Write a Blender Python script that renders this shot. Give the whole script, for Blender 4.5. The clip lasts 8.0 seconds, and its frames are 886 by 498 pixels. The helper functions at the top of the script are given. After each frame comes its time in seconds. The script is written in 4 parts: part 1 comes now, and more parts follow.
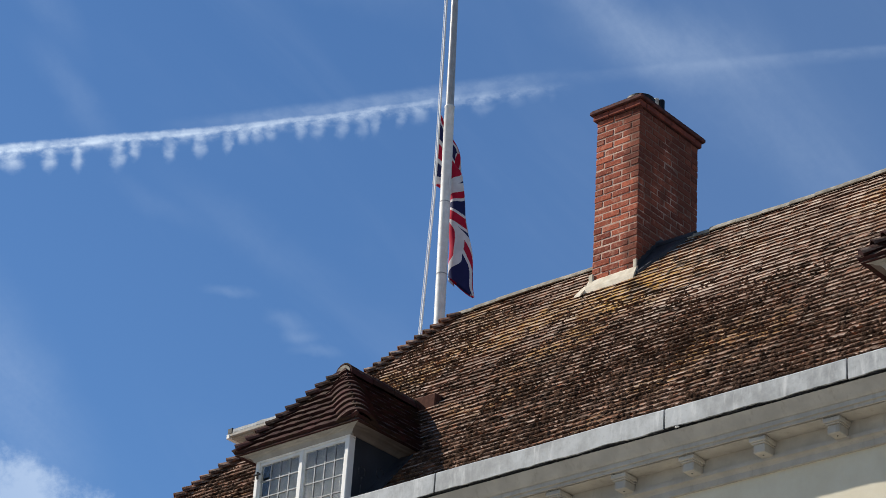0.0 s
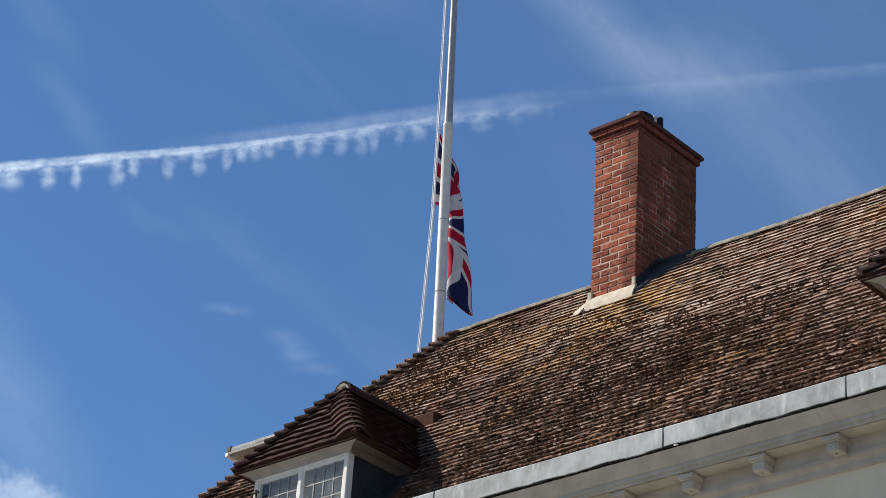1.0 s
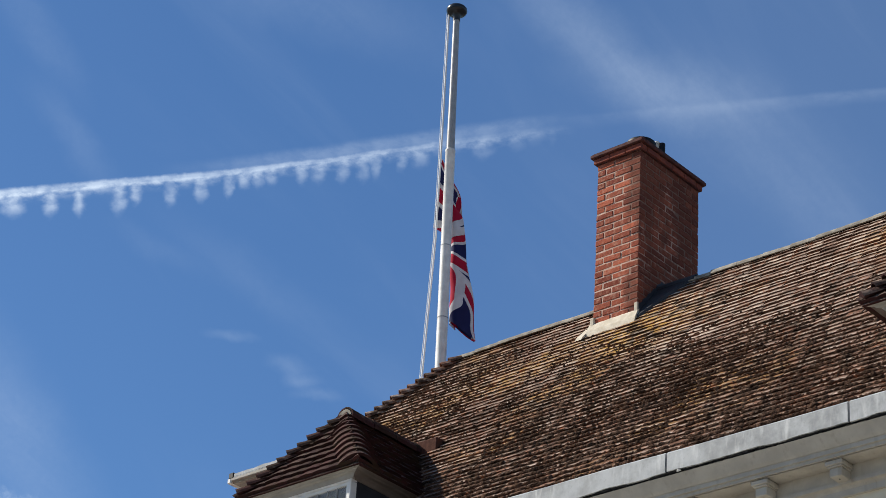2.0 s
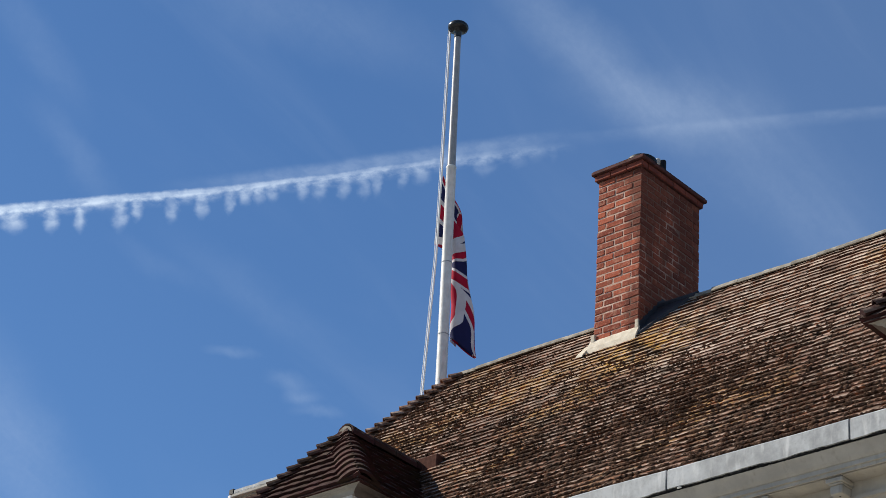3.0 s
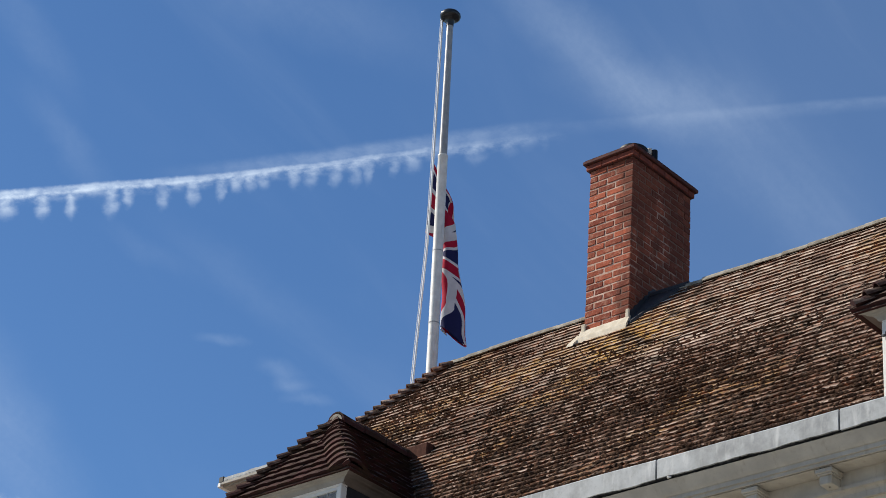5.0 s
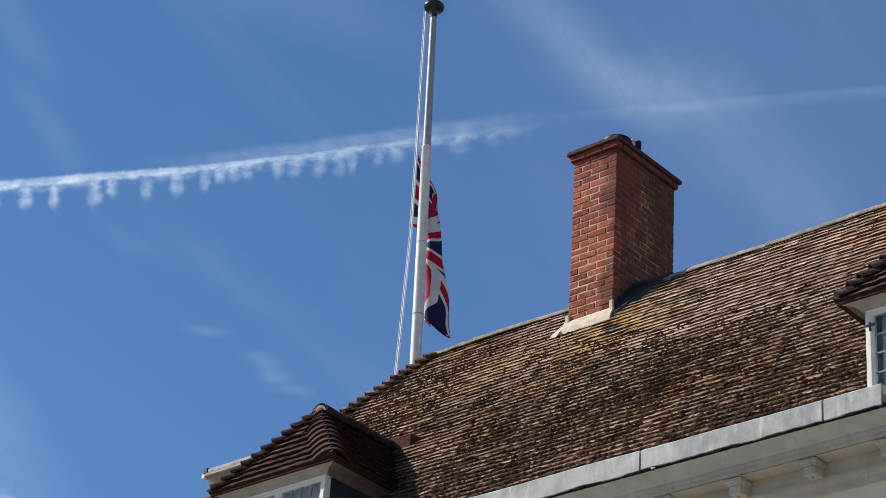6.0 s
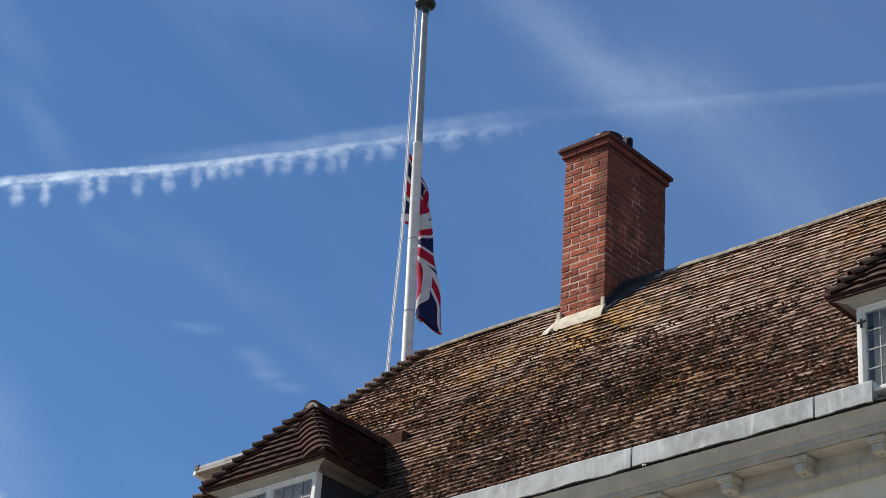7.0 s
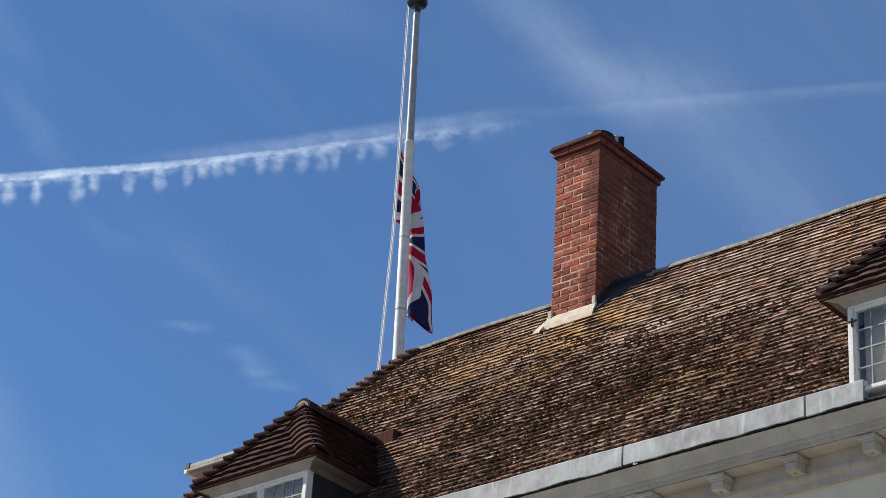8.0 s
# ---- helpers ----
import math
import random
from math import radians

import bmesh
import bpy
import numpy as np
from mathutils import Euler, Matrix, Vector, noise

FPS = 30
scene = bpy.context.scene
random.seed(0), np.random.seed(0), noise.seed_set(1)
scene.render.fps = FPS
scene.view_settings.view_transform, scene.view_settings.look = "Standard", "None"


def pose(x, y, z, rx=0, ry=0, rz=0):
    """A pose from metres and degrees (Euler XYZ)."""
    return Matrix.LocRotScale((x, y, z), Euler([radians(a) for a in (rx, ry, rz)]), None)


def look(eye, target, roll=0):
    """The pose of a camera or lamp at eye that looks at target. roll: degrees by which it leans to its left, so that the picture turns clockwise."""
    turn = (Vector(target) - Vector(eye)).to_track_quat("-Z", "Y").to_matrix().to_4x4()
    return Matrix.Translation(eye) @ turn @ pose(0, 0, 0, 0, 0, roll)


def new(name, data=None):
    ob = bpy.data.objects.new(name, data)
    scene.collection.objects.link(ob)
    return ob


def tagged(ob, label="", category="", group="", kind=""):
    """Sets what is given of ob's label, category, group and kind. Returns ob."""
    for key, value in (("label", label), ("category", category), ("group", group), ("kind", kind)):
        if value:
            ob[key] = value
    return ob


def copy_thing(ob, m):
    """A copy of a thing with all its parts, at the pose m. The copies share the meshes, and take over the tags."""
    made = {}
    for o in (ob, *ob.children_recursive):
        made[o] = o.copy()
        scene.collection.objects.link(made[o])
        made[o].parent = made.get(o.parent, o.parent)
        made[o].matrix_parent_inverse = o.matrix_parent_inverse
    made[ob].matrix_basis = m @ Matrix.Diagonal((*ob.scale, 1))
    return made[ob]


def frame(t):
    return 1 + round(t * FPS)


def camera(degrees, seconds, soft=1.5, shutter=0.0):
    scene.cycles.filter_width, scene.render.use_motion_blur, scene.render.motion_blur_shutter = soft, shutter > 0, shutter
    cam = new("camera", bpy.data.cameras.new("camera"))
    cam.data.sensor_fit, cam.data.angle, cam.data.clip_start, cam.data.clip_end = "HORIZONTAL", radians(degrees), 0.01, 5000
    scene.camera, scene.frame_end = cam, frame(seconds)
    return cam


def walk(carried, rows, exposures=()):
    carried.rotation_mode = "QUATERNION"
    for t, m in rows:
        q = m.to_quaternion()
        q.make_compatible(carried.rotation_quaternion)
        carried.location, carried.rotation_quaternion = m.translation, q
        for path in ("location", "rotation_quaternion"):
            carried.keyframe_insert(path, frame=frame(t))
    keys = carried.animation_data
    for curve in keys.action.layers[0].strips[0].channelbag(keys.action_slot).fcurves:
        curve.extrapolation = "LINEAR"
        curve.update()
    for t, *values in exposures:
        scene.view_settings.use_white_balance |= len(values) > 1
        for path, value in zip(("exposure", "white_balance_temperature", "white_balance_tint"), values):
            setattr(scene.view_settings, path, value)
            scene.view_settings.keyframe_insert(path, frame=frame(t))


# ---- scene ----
cam = camera(21.4, 8.0, soft=0.6)
EYE = Vector((0.0, 0.0, 1.6))


def aim(yaw, pitch, roll):
    """Standing on the pavement, turned left by yaw and up by pitch."""
    a, b = radians(yaw), radians(pitch)
    way = Vector((-math.sin(a) * math.cos(b), math.cos(a) * math.cos(b), math.sin(b)))
    return look(EYE, EYE + way, roll)


PATH = [
    (0.0, 42.620, 28.497, 4.052), (0.5, 42.600, 28.680, 4.037), (1.0, 42.619, 28.935, 4.029),
    (1.5, 42.682, 29.246, 3.998), (2.0, 42.733, 29.560, 3.980), (3.5, 42.782, 30.030, 4.178),
    (4.0, 42.785, 29.960, 4.358), (4.5, 42.691, 29.840, 4.357), (6.0, 42.045, 29.515, 4.005),
    (6.5, 41.920, 29.469, 3.914), (7.0, 41.799, 29.455, 3.881), (7.5, 41.685, 29.464, 3.865),
    (8.0, 41.556, 29.435, 3.858)]
walk(cam, [(t, aim(a, b, c)) for t, a, b, c in PATH], exposures=[(0.0, 0.15), (8.0, 0.15)])

# ---- light ----
SUN_EL = 40.0
SUN_WAY = Vector((0.91 * math.cos(radians(SUN_EL)), 0.415 * math.cos(radians(SUN_EL)), -math.sin(radians(SUN_EL))))
sun = new("sun", bpy.data.lights.new("sun", "SUN"))
sun.data.energy, sun.data.angle, sun.data.color = 5.0, radians(0.53), (1.0, 0.93, 0.81)
sun.matrix_world = look((-40, -20, 60), Vector((-40, -20, 60)) + SUN_WAY)


class Nodes:
    """Short hand for node trees."""

    def __init__(self, tree):
        self.t = tree
        tree.nodes.clear()

    def add(self, kind, ins=(), **props):
        n = self.t.nodes.new(kind)
        for k, v in props.items():
            setattr(n, k, v)
        for k, v in (ins.items() if hasattr(ins, "items") else enumerate(ins)):
            if v is None:
                continue
            if hasattr(v, "is_linked"):
                self.t.links.new(v, n.inputs[k])
            else:
                n.inputs[k].default_value = v
        return n

    def m(self, op, a, b=None, c=None, clamp=False):
        return self.add("ShaderNodeMath", (a, b, c), operation=op, use_clamp=clamp).outputs[0]

    def dot(self, a, b):
        return self.add("ShaderNodeVectorMath", (a, b), operation="DOT_PRODUCT").outputs["Value"]

    def step(self, x, lo, hi, a=0.0, b=1.0, kind="SMOOTHSTEP"):
        return self.add("ShaderNodeMapRange", {"Value": x, "From Min": lo, "From Max": hi, "To Min": a, "To Max": b},
                        interpolation_type=kind).outputs[0]

    def noise(self, vec, scale, detail=4.0, rough=0.55, distort=0.0):
        return self.add("ShaderNodeTexNoise", {"Vector": vec, "Scale": scale, "Detail": detail, "Roughness": rough,
                                              "Distortion": distort}).outputs[0]

    def mix(self, f, a, b):
        n = self.t.nodes.new("ShaderNodeMix")
        n.data_type = "RGBA"
        for i, v in ((0, f), (6, a), (7, b)):
            if hasattr(v, "is_linked"):
                self.t.links.new(v, n.inputs[i])
            elif i and len(v) == 3:
                n.inputs[i].default_value = (*v, 1)
            else:
                n.inputs[i].default_value = v
        return n.outputs[2]

    def xyz(self, x, y, z=0.0):
        return self.add("ShaderNodeCombineXYZ", (x, y, z)).outputs[0]


def make_sky():
    """Clear blue summer sky with cirrus veils and drooping vapour trails."""
    world = bpy.data.worlds.new("sky")
    scene.world = world
    world.use_nodes = True
    k = Nodes(world.node_tree)
    sky = k.add("ShaderNodeTexSky", sky_type="NISHITA", sun_disc=False, sun_elevation=radians(SUN_EL),
                sun_rotation=math.atan2(-SUN_WAY.x, -SUN_WAY.y), air_density=1.0, dust_density=0.0, ozone_density=5.0).outputs[0]
    way = k.add("ShaderNodeTexCoord").outputs["Generated"]
    # a flat chart of the sky round one heading: u to the right, v up, in hundredths of a radian or so
    c = k.m("MAXIMUM", k.dot(way, (-0.5951, 0.6467, 0.4771)), 0.05)
    u = k.m("MULTIPLY", k.m("DIVIDE", k.dot(way, (0.7569, 0.6506, 0.0621)), c), 41.475)
    v = k.m("MULTIPLY", k.m("DIVIDE", k.dot(way, (0.2703, -0.3981, 0.8766)), c), 41.475)
    front = k.step(k.dot(way, (-0.5951, 0.6467, 0.4771)), 0.3, 0.8)
    # deep blue round the viewed heading, neutral elsewhere to even the unseen fill light
    tint = k.mix(front, (0.93, 0.95, 0.95), (0.80, 1.00, 1.15))
    sky = k.add("ShaderNodeVectorMath", (sky, tint), operation="MULTIPLY").outputs[0]
    uv = k.xyz(u, v)
    warp = k.m("SUBTRACT", k.noise(uv, 0.9, 3), 0.5)
    fuzz = k.noise(k.xyz(u, k.m("MULTIPLY", v, 1.6)), 3.2, 6, 0.6)
    crumb = k.noise(uv, 7.0, 4, 0.6)
    # the trail: a bright thread, fading to the right, under a veil that has spread upwards
    bend = k.m("ADD", k.m("MULTIPLY", u, 0.118), k.m("ADD", 2.625, k.m("MULTIPLY", k.m("SINE", k.m("MULTIPLY", k.m("ADD", u, 0.6), 0.62)), 0.045)))
    down = k.m("SUBTRACT", k.m("ADD", bend, k.m("MULTIPLY", warp, 0.10)), v)
    down = k.m("ADD", down, k.m("MULTIPLY", k.m("SUBTRACT", crumb, 0.5), 0.06))
    fade = k.m("MULTIPLY", k.step(u, 0.5, 2.6, 1, 0), k.step(u, -30, -18))
    thick = k.step(u, -8, -2, 0.115, 0.055, "LINEAR")
    core = k.m("MULTIPLY", k.step(k.m("DIVIDE", k.m("ABSOLUTE", down), thick), 0.25, 1.1, 1, 0), k.step(u, -7.5, 0.8, 0.80, 0.06, "LINEAR"))
    core = k.m("MULTIPLY", core, k.step(fuzz, 0.25, 0.65, 0.45, 1.1))
    band = k.m("MULTIPLY", k.step(down, -0.32, -0.14), k.step(down, 0.0, 0.18, 1, 0))
    band = k.m("MULTIPLY", k.m("MULTIPLY", band, k.step(u, -5.4, -2.2, 0.0, 0.18)), k.step(fuzz, 0.3, 0.7, 0.55, 1.1))
    web = k.m("MULTIPLY", k.m("MULTIPLY", k.step(down, -0.02, 0.05), k.step(down, 0.08, 0.24, 1, 0)), k.step(fuzz, 0.35, 0.7, 0.0, 0.34))
    web = k.m("MULTIPLY", web, k.step(u, -7, 1.5, 1.0, 0.6))
    # drops that hang below the trail at uneven steps: place, length, width
    drops = ((-7.62, 0.37, 0.17), (-6.97, 0.41, 0.12), (-6.46, 0.44, 0.10), (-5.75, 0.46, 0.11), (-5.45, 0.37, 0.10), (-4.84, 0.42, 0.10),
             (-4.30, 0.40, 0.10), (-3.81, 0.40, 0.08), (-3.53, 0.29, 0.09), (-3.29, 0.28, 0.09), (-3.06, 0.29, 0.11), (-2.52, 0.33, 0.11),
             (-2.22, 0.34, 0.11), (-1.79, 0.38, 0.11), (-1.43, 0.40, 0.09), (-1.20, 0.39, 0.09), (-0.75, 0.34, 0.09), (-0.40, 0.33, 0.13),
             (0.71, 0.34, 0.17), (1.31, 0.29, 0.13), (1.60, 0.22, 0.11), (1.93, 0.26, 0.07))
    sway = k.m("ADD", u, k.m("MULTIPLY", k.m("SUBTRACT", k.noise(uv, 4.0, 3), 0.5), 0.24))
    fall = k.xyz(sway, k.m("ADD", down, k.m("MULTIPLY", k.m("SUBTRACT", fuzz, 0.5), 0.22)))
    hang = None
    for cu, ln, wd in drops:
        for w2, h2, cy, power in ((wd * 1.05, ln * 0.66, ln * 0.42, 0.85), (wd * 1.15, 0.14, ln - 0.11, 0.95)):
            near = k.add("ShaderNodeVectorMath", (fall, (1 / w2, 1 / h2, 0), (-cu / w2, -cy / h2, 0)), operation="MULTIPLY_ADD").outputs[0]
            blob = k.step(k.add("ShaderNodeVectorMath", (near,), operation="LENGTH").outputs["Value"], 0.1, 1.45, power, 0.0)
            hang = blob if hang is None else k.m("MAXIMUM", hang, blob)
    hang = k.m("MULTIPLY", k.m("MULTIPLY", hang, k.step(down, -0.04, 0.06)), k.step(fuzz, 0.25, 0.7, 0.55, 1.15))
    hang = k.m("MULTIPLY", hang, k.step(u, -7.8, 1.0, 0.62, 0.15, "LINEAR"))
    trail = k.m("MULTIPLY", k.m("ADD", k.m("MAXIMUM", core, hang), k.m("ADD", band, web)), fade)
    # its far, faint end
    down2 = k.m("SUBTRACT", k.m("ADD", k.m("MULTIPLY", u, 0.088), k.m("ADD", 2.87, k.m("MULTIPLY", warp, 0.08))), v)
    trail2 = k.m("MULTIPLY", k.m("MULTIPLY", k.step(down2, -0.10, 0.0), k.step(down2, 0.02, 0.24, 1, 0)), k.m("MULTIPLY", k.step(u, 1.8, 6.0, 0.03, 0.075), k.step(fuzz, 0.3, 0.7, 0.55, 1.1)))
    trail2 = k.m("MULTIPLY", trail2, k.step(u, 1.2, 2.2))
    # cirrus: long soft streaks, each with its place, slant, half length, half width and strength
    slanted = k.add("ShaderNodeMapping", {"Vector": uv, "Rotation": (0, 0, radians(48))}).outputs[0]
    slanted = k.add("ShaderNodeMapping", {"Vector": slanted, "Scale": (0.22, 0.8, 1)}).outputs[0]
    veil = k.noise(slanted, 0.55, 5, 0.55, 0.6)
    fine = k.noise(slanted, 1.8, 5, 0.6, 0.4)
    streaks = ((2.35, 4.75, -43, 2.6, 0.62, 0.14), (4.10, 3.55, -12, 2.1, 0.70, 0.13), (5.6, 2.6, -36, 3.2, 1.25, 0.075), (-6.55, 2.75, -52, 1.5, 0.35, 0.065),
               (-7.3, 4.8, -58, 1.8, 0.45, 0.06), (-2.5, 5.3, -20, 3.2, 0.8, 0.075), (-7.7, -2.4, -62, 3.2, 1.05, 0.13), (-5.0, 0.75, -30, 1.1, 0.25, 0.04),
               (-3.4, 0.25, -36, 2.2, 0.45, 0.045), (-3.77, -0.75, -4, 0.5, 0.13, 0.10), (-2.75, -1.30, -20, 0.5, 0.24, 0.11), (-2.55, -1.58, -4, 0.42, 0.16, 0.13),
               (-2.25, -1.82, -4, 0.5, 0.12, 0.09), (7.0, 0.9, -40, 2.2, 0.7, 0.05))
    shape = k.xyz(k.m("ADD", u, k.m("MULTIPLY", k.m("SUBTRACT", k.noise(uv, 0.8, 4), 0.5), 0.7)), k.m("ADD", v, k.m("MULTIPLY", k.m("SUBTRACT", k.noise(k.xyz(v, u), 1.1, 4), 0.5), 0.5)))
    cirrus = k.m("MULTIPLY", k.step(veil, 0.46, 0.85, 0.0, 0.07), k.step(u, -8, 1, 0.6, 1.0))
    tone = k.m("ADD", k.step(fine, 0.32, 0.7, 0.65, 0.95), k.step(crumb, 0.3, 0.75, -0.04, 0.12))
    for cu, cv, slant, la, lb, power in streaks:
        ca, sa = math.cos(radians(slant)), math.sin(radians(slant))
        away = k.add("ShaderNodeVectorMath", (shape, (cu, cv, 0)), operation="SUBTRACT").outputs[0]
        flat = k.xyz(k.dot(away, (ca / la, sa / la, 0)), k.dot(away, (-sa / lb, ca / lb, 0)))
        far = k.add("ShaderNodeVectorMath", (flat,), operation="LENGTH").outputs["Value"]
        cirrus = k.m("ADD", cirrus, k.m("MULTIPLY", k.step(far, 0.0, 1.25, power, 0.0), tone))
    # a small heap of cloud low down
    heap_r = k.m("ADD", k.m("POWER", k.m("MULTIPLY", k.m("ADD", u, 7.5), 0.36), 2.0), k.m("POWER", k.m("MULTIPLY", k.m("ADD", k.m("ADD", v, 4.3), k.m("MULTIPLY", k.m("ADD", u, 7.84), 0.42)), 1.2), 2.0))
    puff = k.noise(uv, 1.3, 8, 0.66)
    heap = k.step(k.m("ADD", heap_r, k.m("MULTIPLY", k.m("SUBTRACT", puff, 0.5), 3.4)), 0.0, 1.3, 0.5, 0)
    allc = k.m("ADD", k.m("ADD", k.m("MAXIMUM", trail, trail2), cirrus), heap)
    allc = k.m("ADD", allc, k.step(u, -3, 8, 0, 0.05))
    allc = k.m("MULTIPLY", allc, front, clamp=True)
    col = k.mix(allc, sky, (6.7, 8.0, 9.8))
    # pale haze along the horizon, and unseen thin cloud added elsewhere to whiten fill
    up = k.add("ShaderNodeSeparateXYZ", (way,)).outputs[2]
    haze = k.step(up, 0.0, 0.36, 0.30, 0.0)
    fill_cloud = k.m("MULTIPLY", k.step(k.noise(way, 3.0, 5, 0.6), 0.35, 0.7, 0.0, 0.12), k.m("SUBTRACT", 1.0, front))
    col = k.mix(k.m("MAXIMUM", haze, fill_cloud), col, (2.3, 2.5, 2.8))
    bg = k.add("ShaderNodeBackground", {"Color": col, "Strength": 0.091})
    out = k.add("ShaderNodeOutputWorld")
    k.t.links.new(bg.outputs[0], out.inputs[0])


make_sky()


# ---- materials ----
def material(name, rough=0.7, metal=0.0, spec=0.4):
    mt = bpy.data.materials.new(name)
    mt.use_nodes = True
    k = Nodes(mt.node_tree)
    b = k.add("ShaderNodeBsdfPrincipled", {"Roughness": rough, "Metallic": metal, "Specular IOR Level": spec})
    o = k.add("ShaderNodeOutputMaterial")
    k.t.links.new(b.outputs[0], o.inputs[0])
    k.bsdf = b
    return mt, k


def finish(k, color=None, rough=None, height=None, strength=0.4, dist=0.01):
    if color is not None:
        k.t.links.new(color, k.bsdf.inputs["Base Color"])
    if rough is not None:
        k.t.links.new(rough, k.bsdf.inputs["Roughness"])
    if height is not None:
        bump = k.add("ShaderNodeBump", {"Height": height, "Strength": strength, "Distance": dist})
        k.t.links.new(bump.outputs[0], k.bsdf.inputs["Normal"])


def place(k):
    return k.add("ShaderNodeNewGeometry").outputs["Position"]


def chance(k, pieces):
    return (k.add("ShaderNodeObjectInfo").outputs["Random"] if pieces
            else k.add("ShaderNodeNewGeometry").outputs["Random Per Island"])


def clay_tile(name, pieces, dark=False, lichen=1.0):
    """Old plain clay tiles: brown fired clay, pale lichen, ochre lichen and dark moss."""
    mt, k = material(name, 0.92, 0.0, 0.08)
    p, r = place(k), chance(k, pieces)
    clay = k.mix(r, (0.066, 0.028, 0.020), (0.215, 0.094, 0.058))
    if dark:
        clay = k.mix(r, (0.026, 0.011, 0.013), (0.088, 0.030, 0.032))
    grain = k.noise(p, 60, 5, 0.7)
    clay = k.mix(k.step(grain, 0.3, 0.75), clay, (0.04, 0.024, 0.02) if dark else (0.09, 0.055, 0.04))
    patch = k.noise(p, 1.1, 5, 0.6)
    spots = k.noise(p, 13, 5, 0.65)
    # pale lichen only on sky-facing faces; undersides stay dark, as shade would make them
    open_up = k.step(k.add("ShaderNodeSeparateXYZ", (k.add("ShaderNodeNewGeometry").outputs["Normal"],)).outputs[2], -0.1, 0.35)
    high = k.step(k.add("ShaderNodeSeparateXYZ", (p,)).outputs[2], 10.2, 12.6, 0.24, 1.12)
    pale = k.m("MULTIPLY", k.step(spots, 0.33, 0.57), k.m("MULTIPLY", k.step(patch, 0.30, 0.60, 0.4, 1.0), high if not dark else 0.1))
    # courses step up by 0.0715 m from the eaves; lichen and scale keep to the tails
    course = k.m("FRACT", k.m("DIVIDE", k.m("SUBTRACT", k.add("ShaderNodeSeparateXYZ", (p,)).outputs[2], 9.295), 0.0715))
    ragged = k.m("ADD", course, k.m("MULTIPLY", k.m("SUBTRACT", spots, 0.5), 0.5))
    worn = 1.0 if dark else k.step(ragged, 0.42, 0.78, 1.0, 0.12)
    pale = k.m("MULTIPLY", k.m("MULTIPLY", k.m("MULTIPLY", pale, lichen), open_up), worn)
    own = k.m("FRACT", k.m("MULTIPLY", r, 13.7))
    pale = k.m("MULTIPLY", pale, k.step(own, 0.15, 0.75, 0.35, 1.0))
    # the lichen thins out towards the hip
    pale = k.m("MULTIPLY", pale, k.step(k.add("ShaderNodeSeparateXYZ", (p,)).outputs[0], -14.8, -11.6, 0.5, 1.25), clamp=True)
    col = k.mix(pale, clay, (0.68, 0.56, 0.45))
    # ochre lichen, thickest where the chimney's foot keeps the tiles damp
    foot = k.add("ShaderNodeVectorMath", (p, (-12.15, 15.95, 12.17)), operation="DISTANCE").outputs["Value"]
    where = k.m("MAXIMUM", k.step(k.noise(p, 0.8, 3), 0.50, 0.66, 0, 0.55 if not dark else 0.0), k.step(foot, 0.25, 0.85, 1.0, 0.0))
    ochre = k.m("MULTIPLY", k.step(k.noise(p, 14, 4, 0.65), 0.36, 0.55), where)
    ochre = k.m("MULTIPLY", ochre, open_up)
    col = k.mix(ochre, col, (0.47, 0.26, 0.055))
    rust = k.m("MULTIPLY", k.step(k.noise(p, 17, 4, 0.6), 0.52, 0.66), k.step(k.noise(p, 0.9, 3), 0.34, 0.54, 0.0 if dark else 0.35, 0.9 if not dark else 0.0))
    col = k.mix(rust, col, (0.29, 0.112, 0.055))
    moss = k.m("MULTIPLY", k.step(k.noise(p, 6.5, 4, 0.6), 0.50, 0.60), k.step(k.noise(p, 0.7, 3), 0.36, 0.56, 0.35, 0.95))
    col = k.mix(moss, col, (0.050, 0.032, 0.022))
    # pale scale in short dashes, painted along the tails as their sunlit edges
    tail = 1.0 if dark else k.step(course, 0.30, 0.62, 1.0, 0.2)
    lit_dash = k.noise(k.add("ShaderNodeMapping", {"Vector": p, "Scale": (7.5, 12, 16)}).outputs[0], 1.0, 3, 0.6)
    lit_dash = k.m("MULTIPLY", k.m("MULTIPLY", k.step(lit_dash, 0.46 if not dark else 0.55, 0.58, 0, 0.72 if not dark else 0.12), k.m("MULTIPLY", k.m("MULTIPLY", open_up, tail), k.step(patch, 0.38, 0.60, 0.40, 1.0))), k.step(grain, 0.3, 0.6, 0.5, 1.0))
    col = k.mix(lit_dash, col, (0.64, 0.505, 0.42))
    finish(k, col, None, k.m("ADD", grain, k.m("MULTIPLY", spots, 1.5)), 0.6, 0.006)
    return mt


def soot_and_shade(k, p):
    """Soot patches, thickest near the top; the east side also darkened for its shade."""
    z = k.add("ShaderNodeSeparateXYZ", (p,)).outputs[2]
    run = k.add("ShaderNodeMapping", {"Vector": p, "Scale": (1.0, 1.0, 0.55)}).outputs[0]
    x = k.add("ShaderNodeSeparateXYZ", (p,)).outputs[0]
    soot_shade_bias = k.m("ADD", k.step(z, 12.9, 14.45, -0.06, 0.06, "LINEAR"), k.step(x, -12.7, -12.32, -0.13, 0.12))
    return k.step(k.m("ADD", k.noise(run, 2.6, 5, 0.6), soot_shade_bias), 0.43, 0.62, 0.0, 0.85)


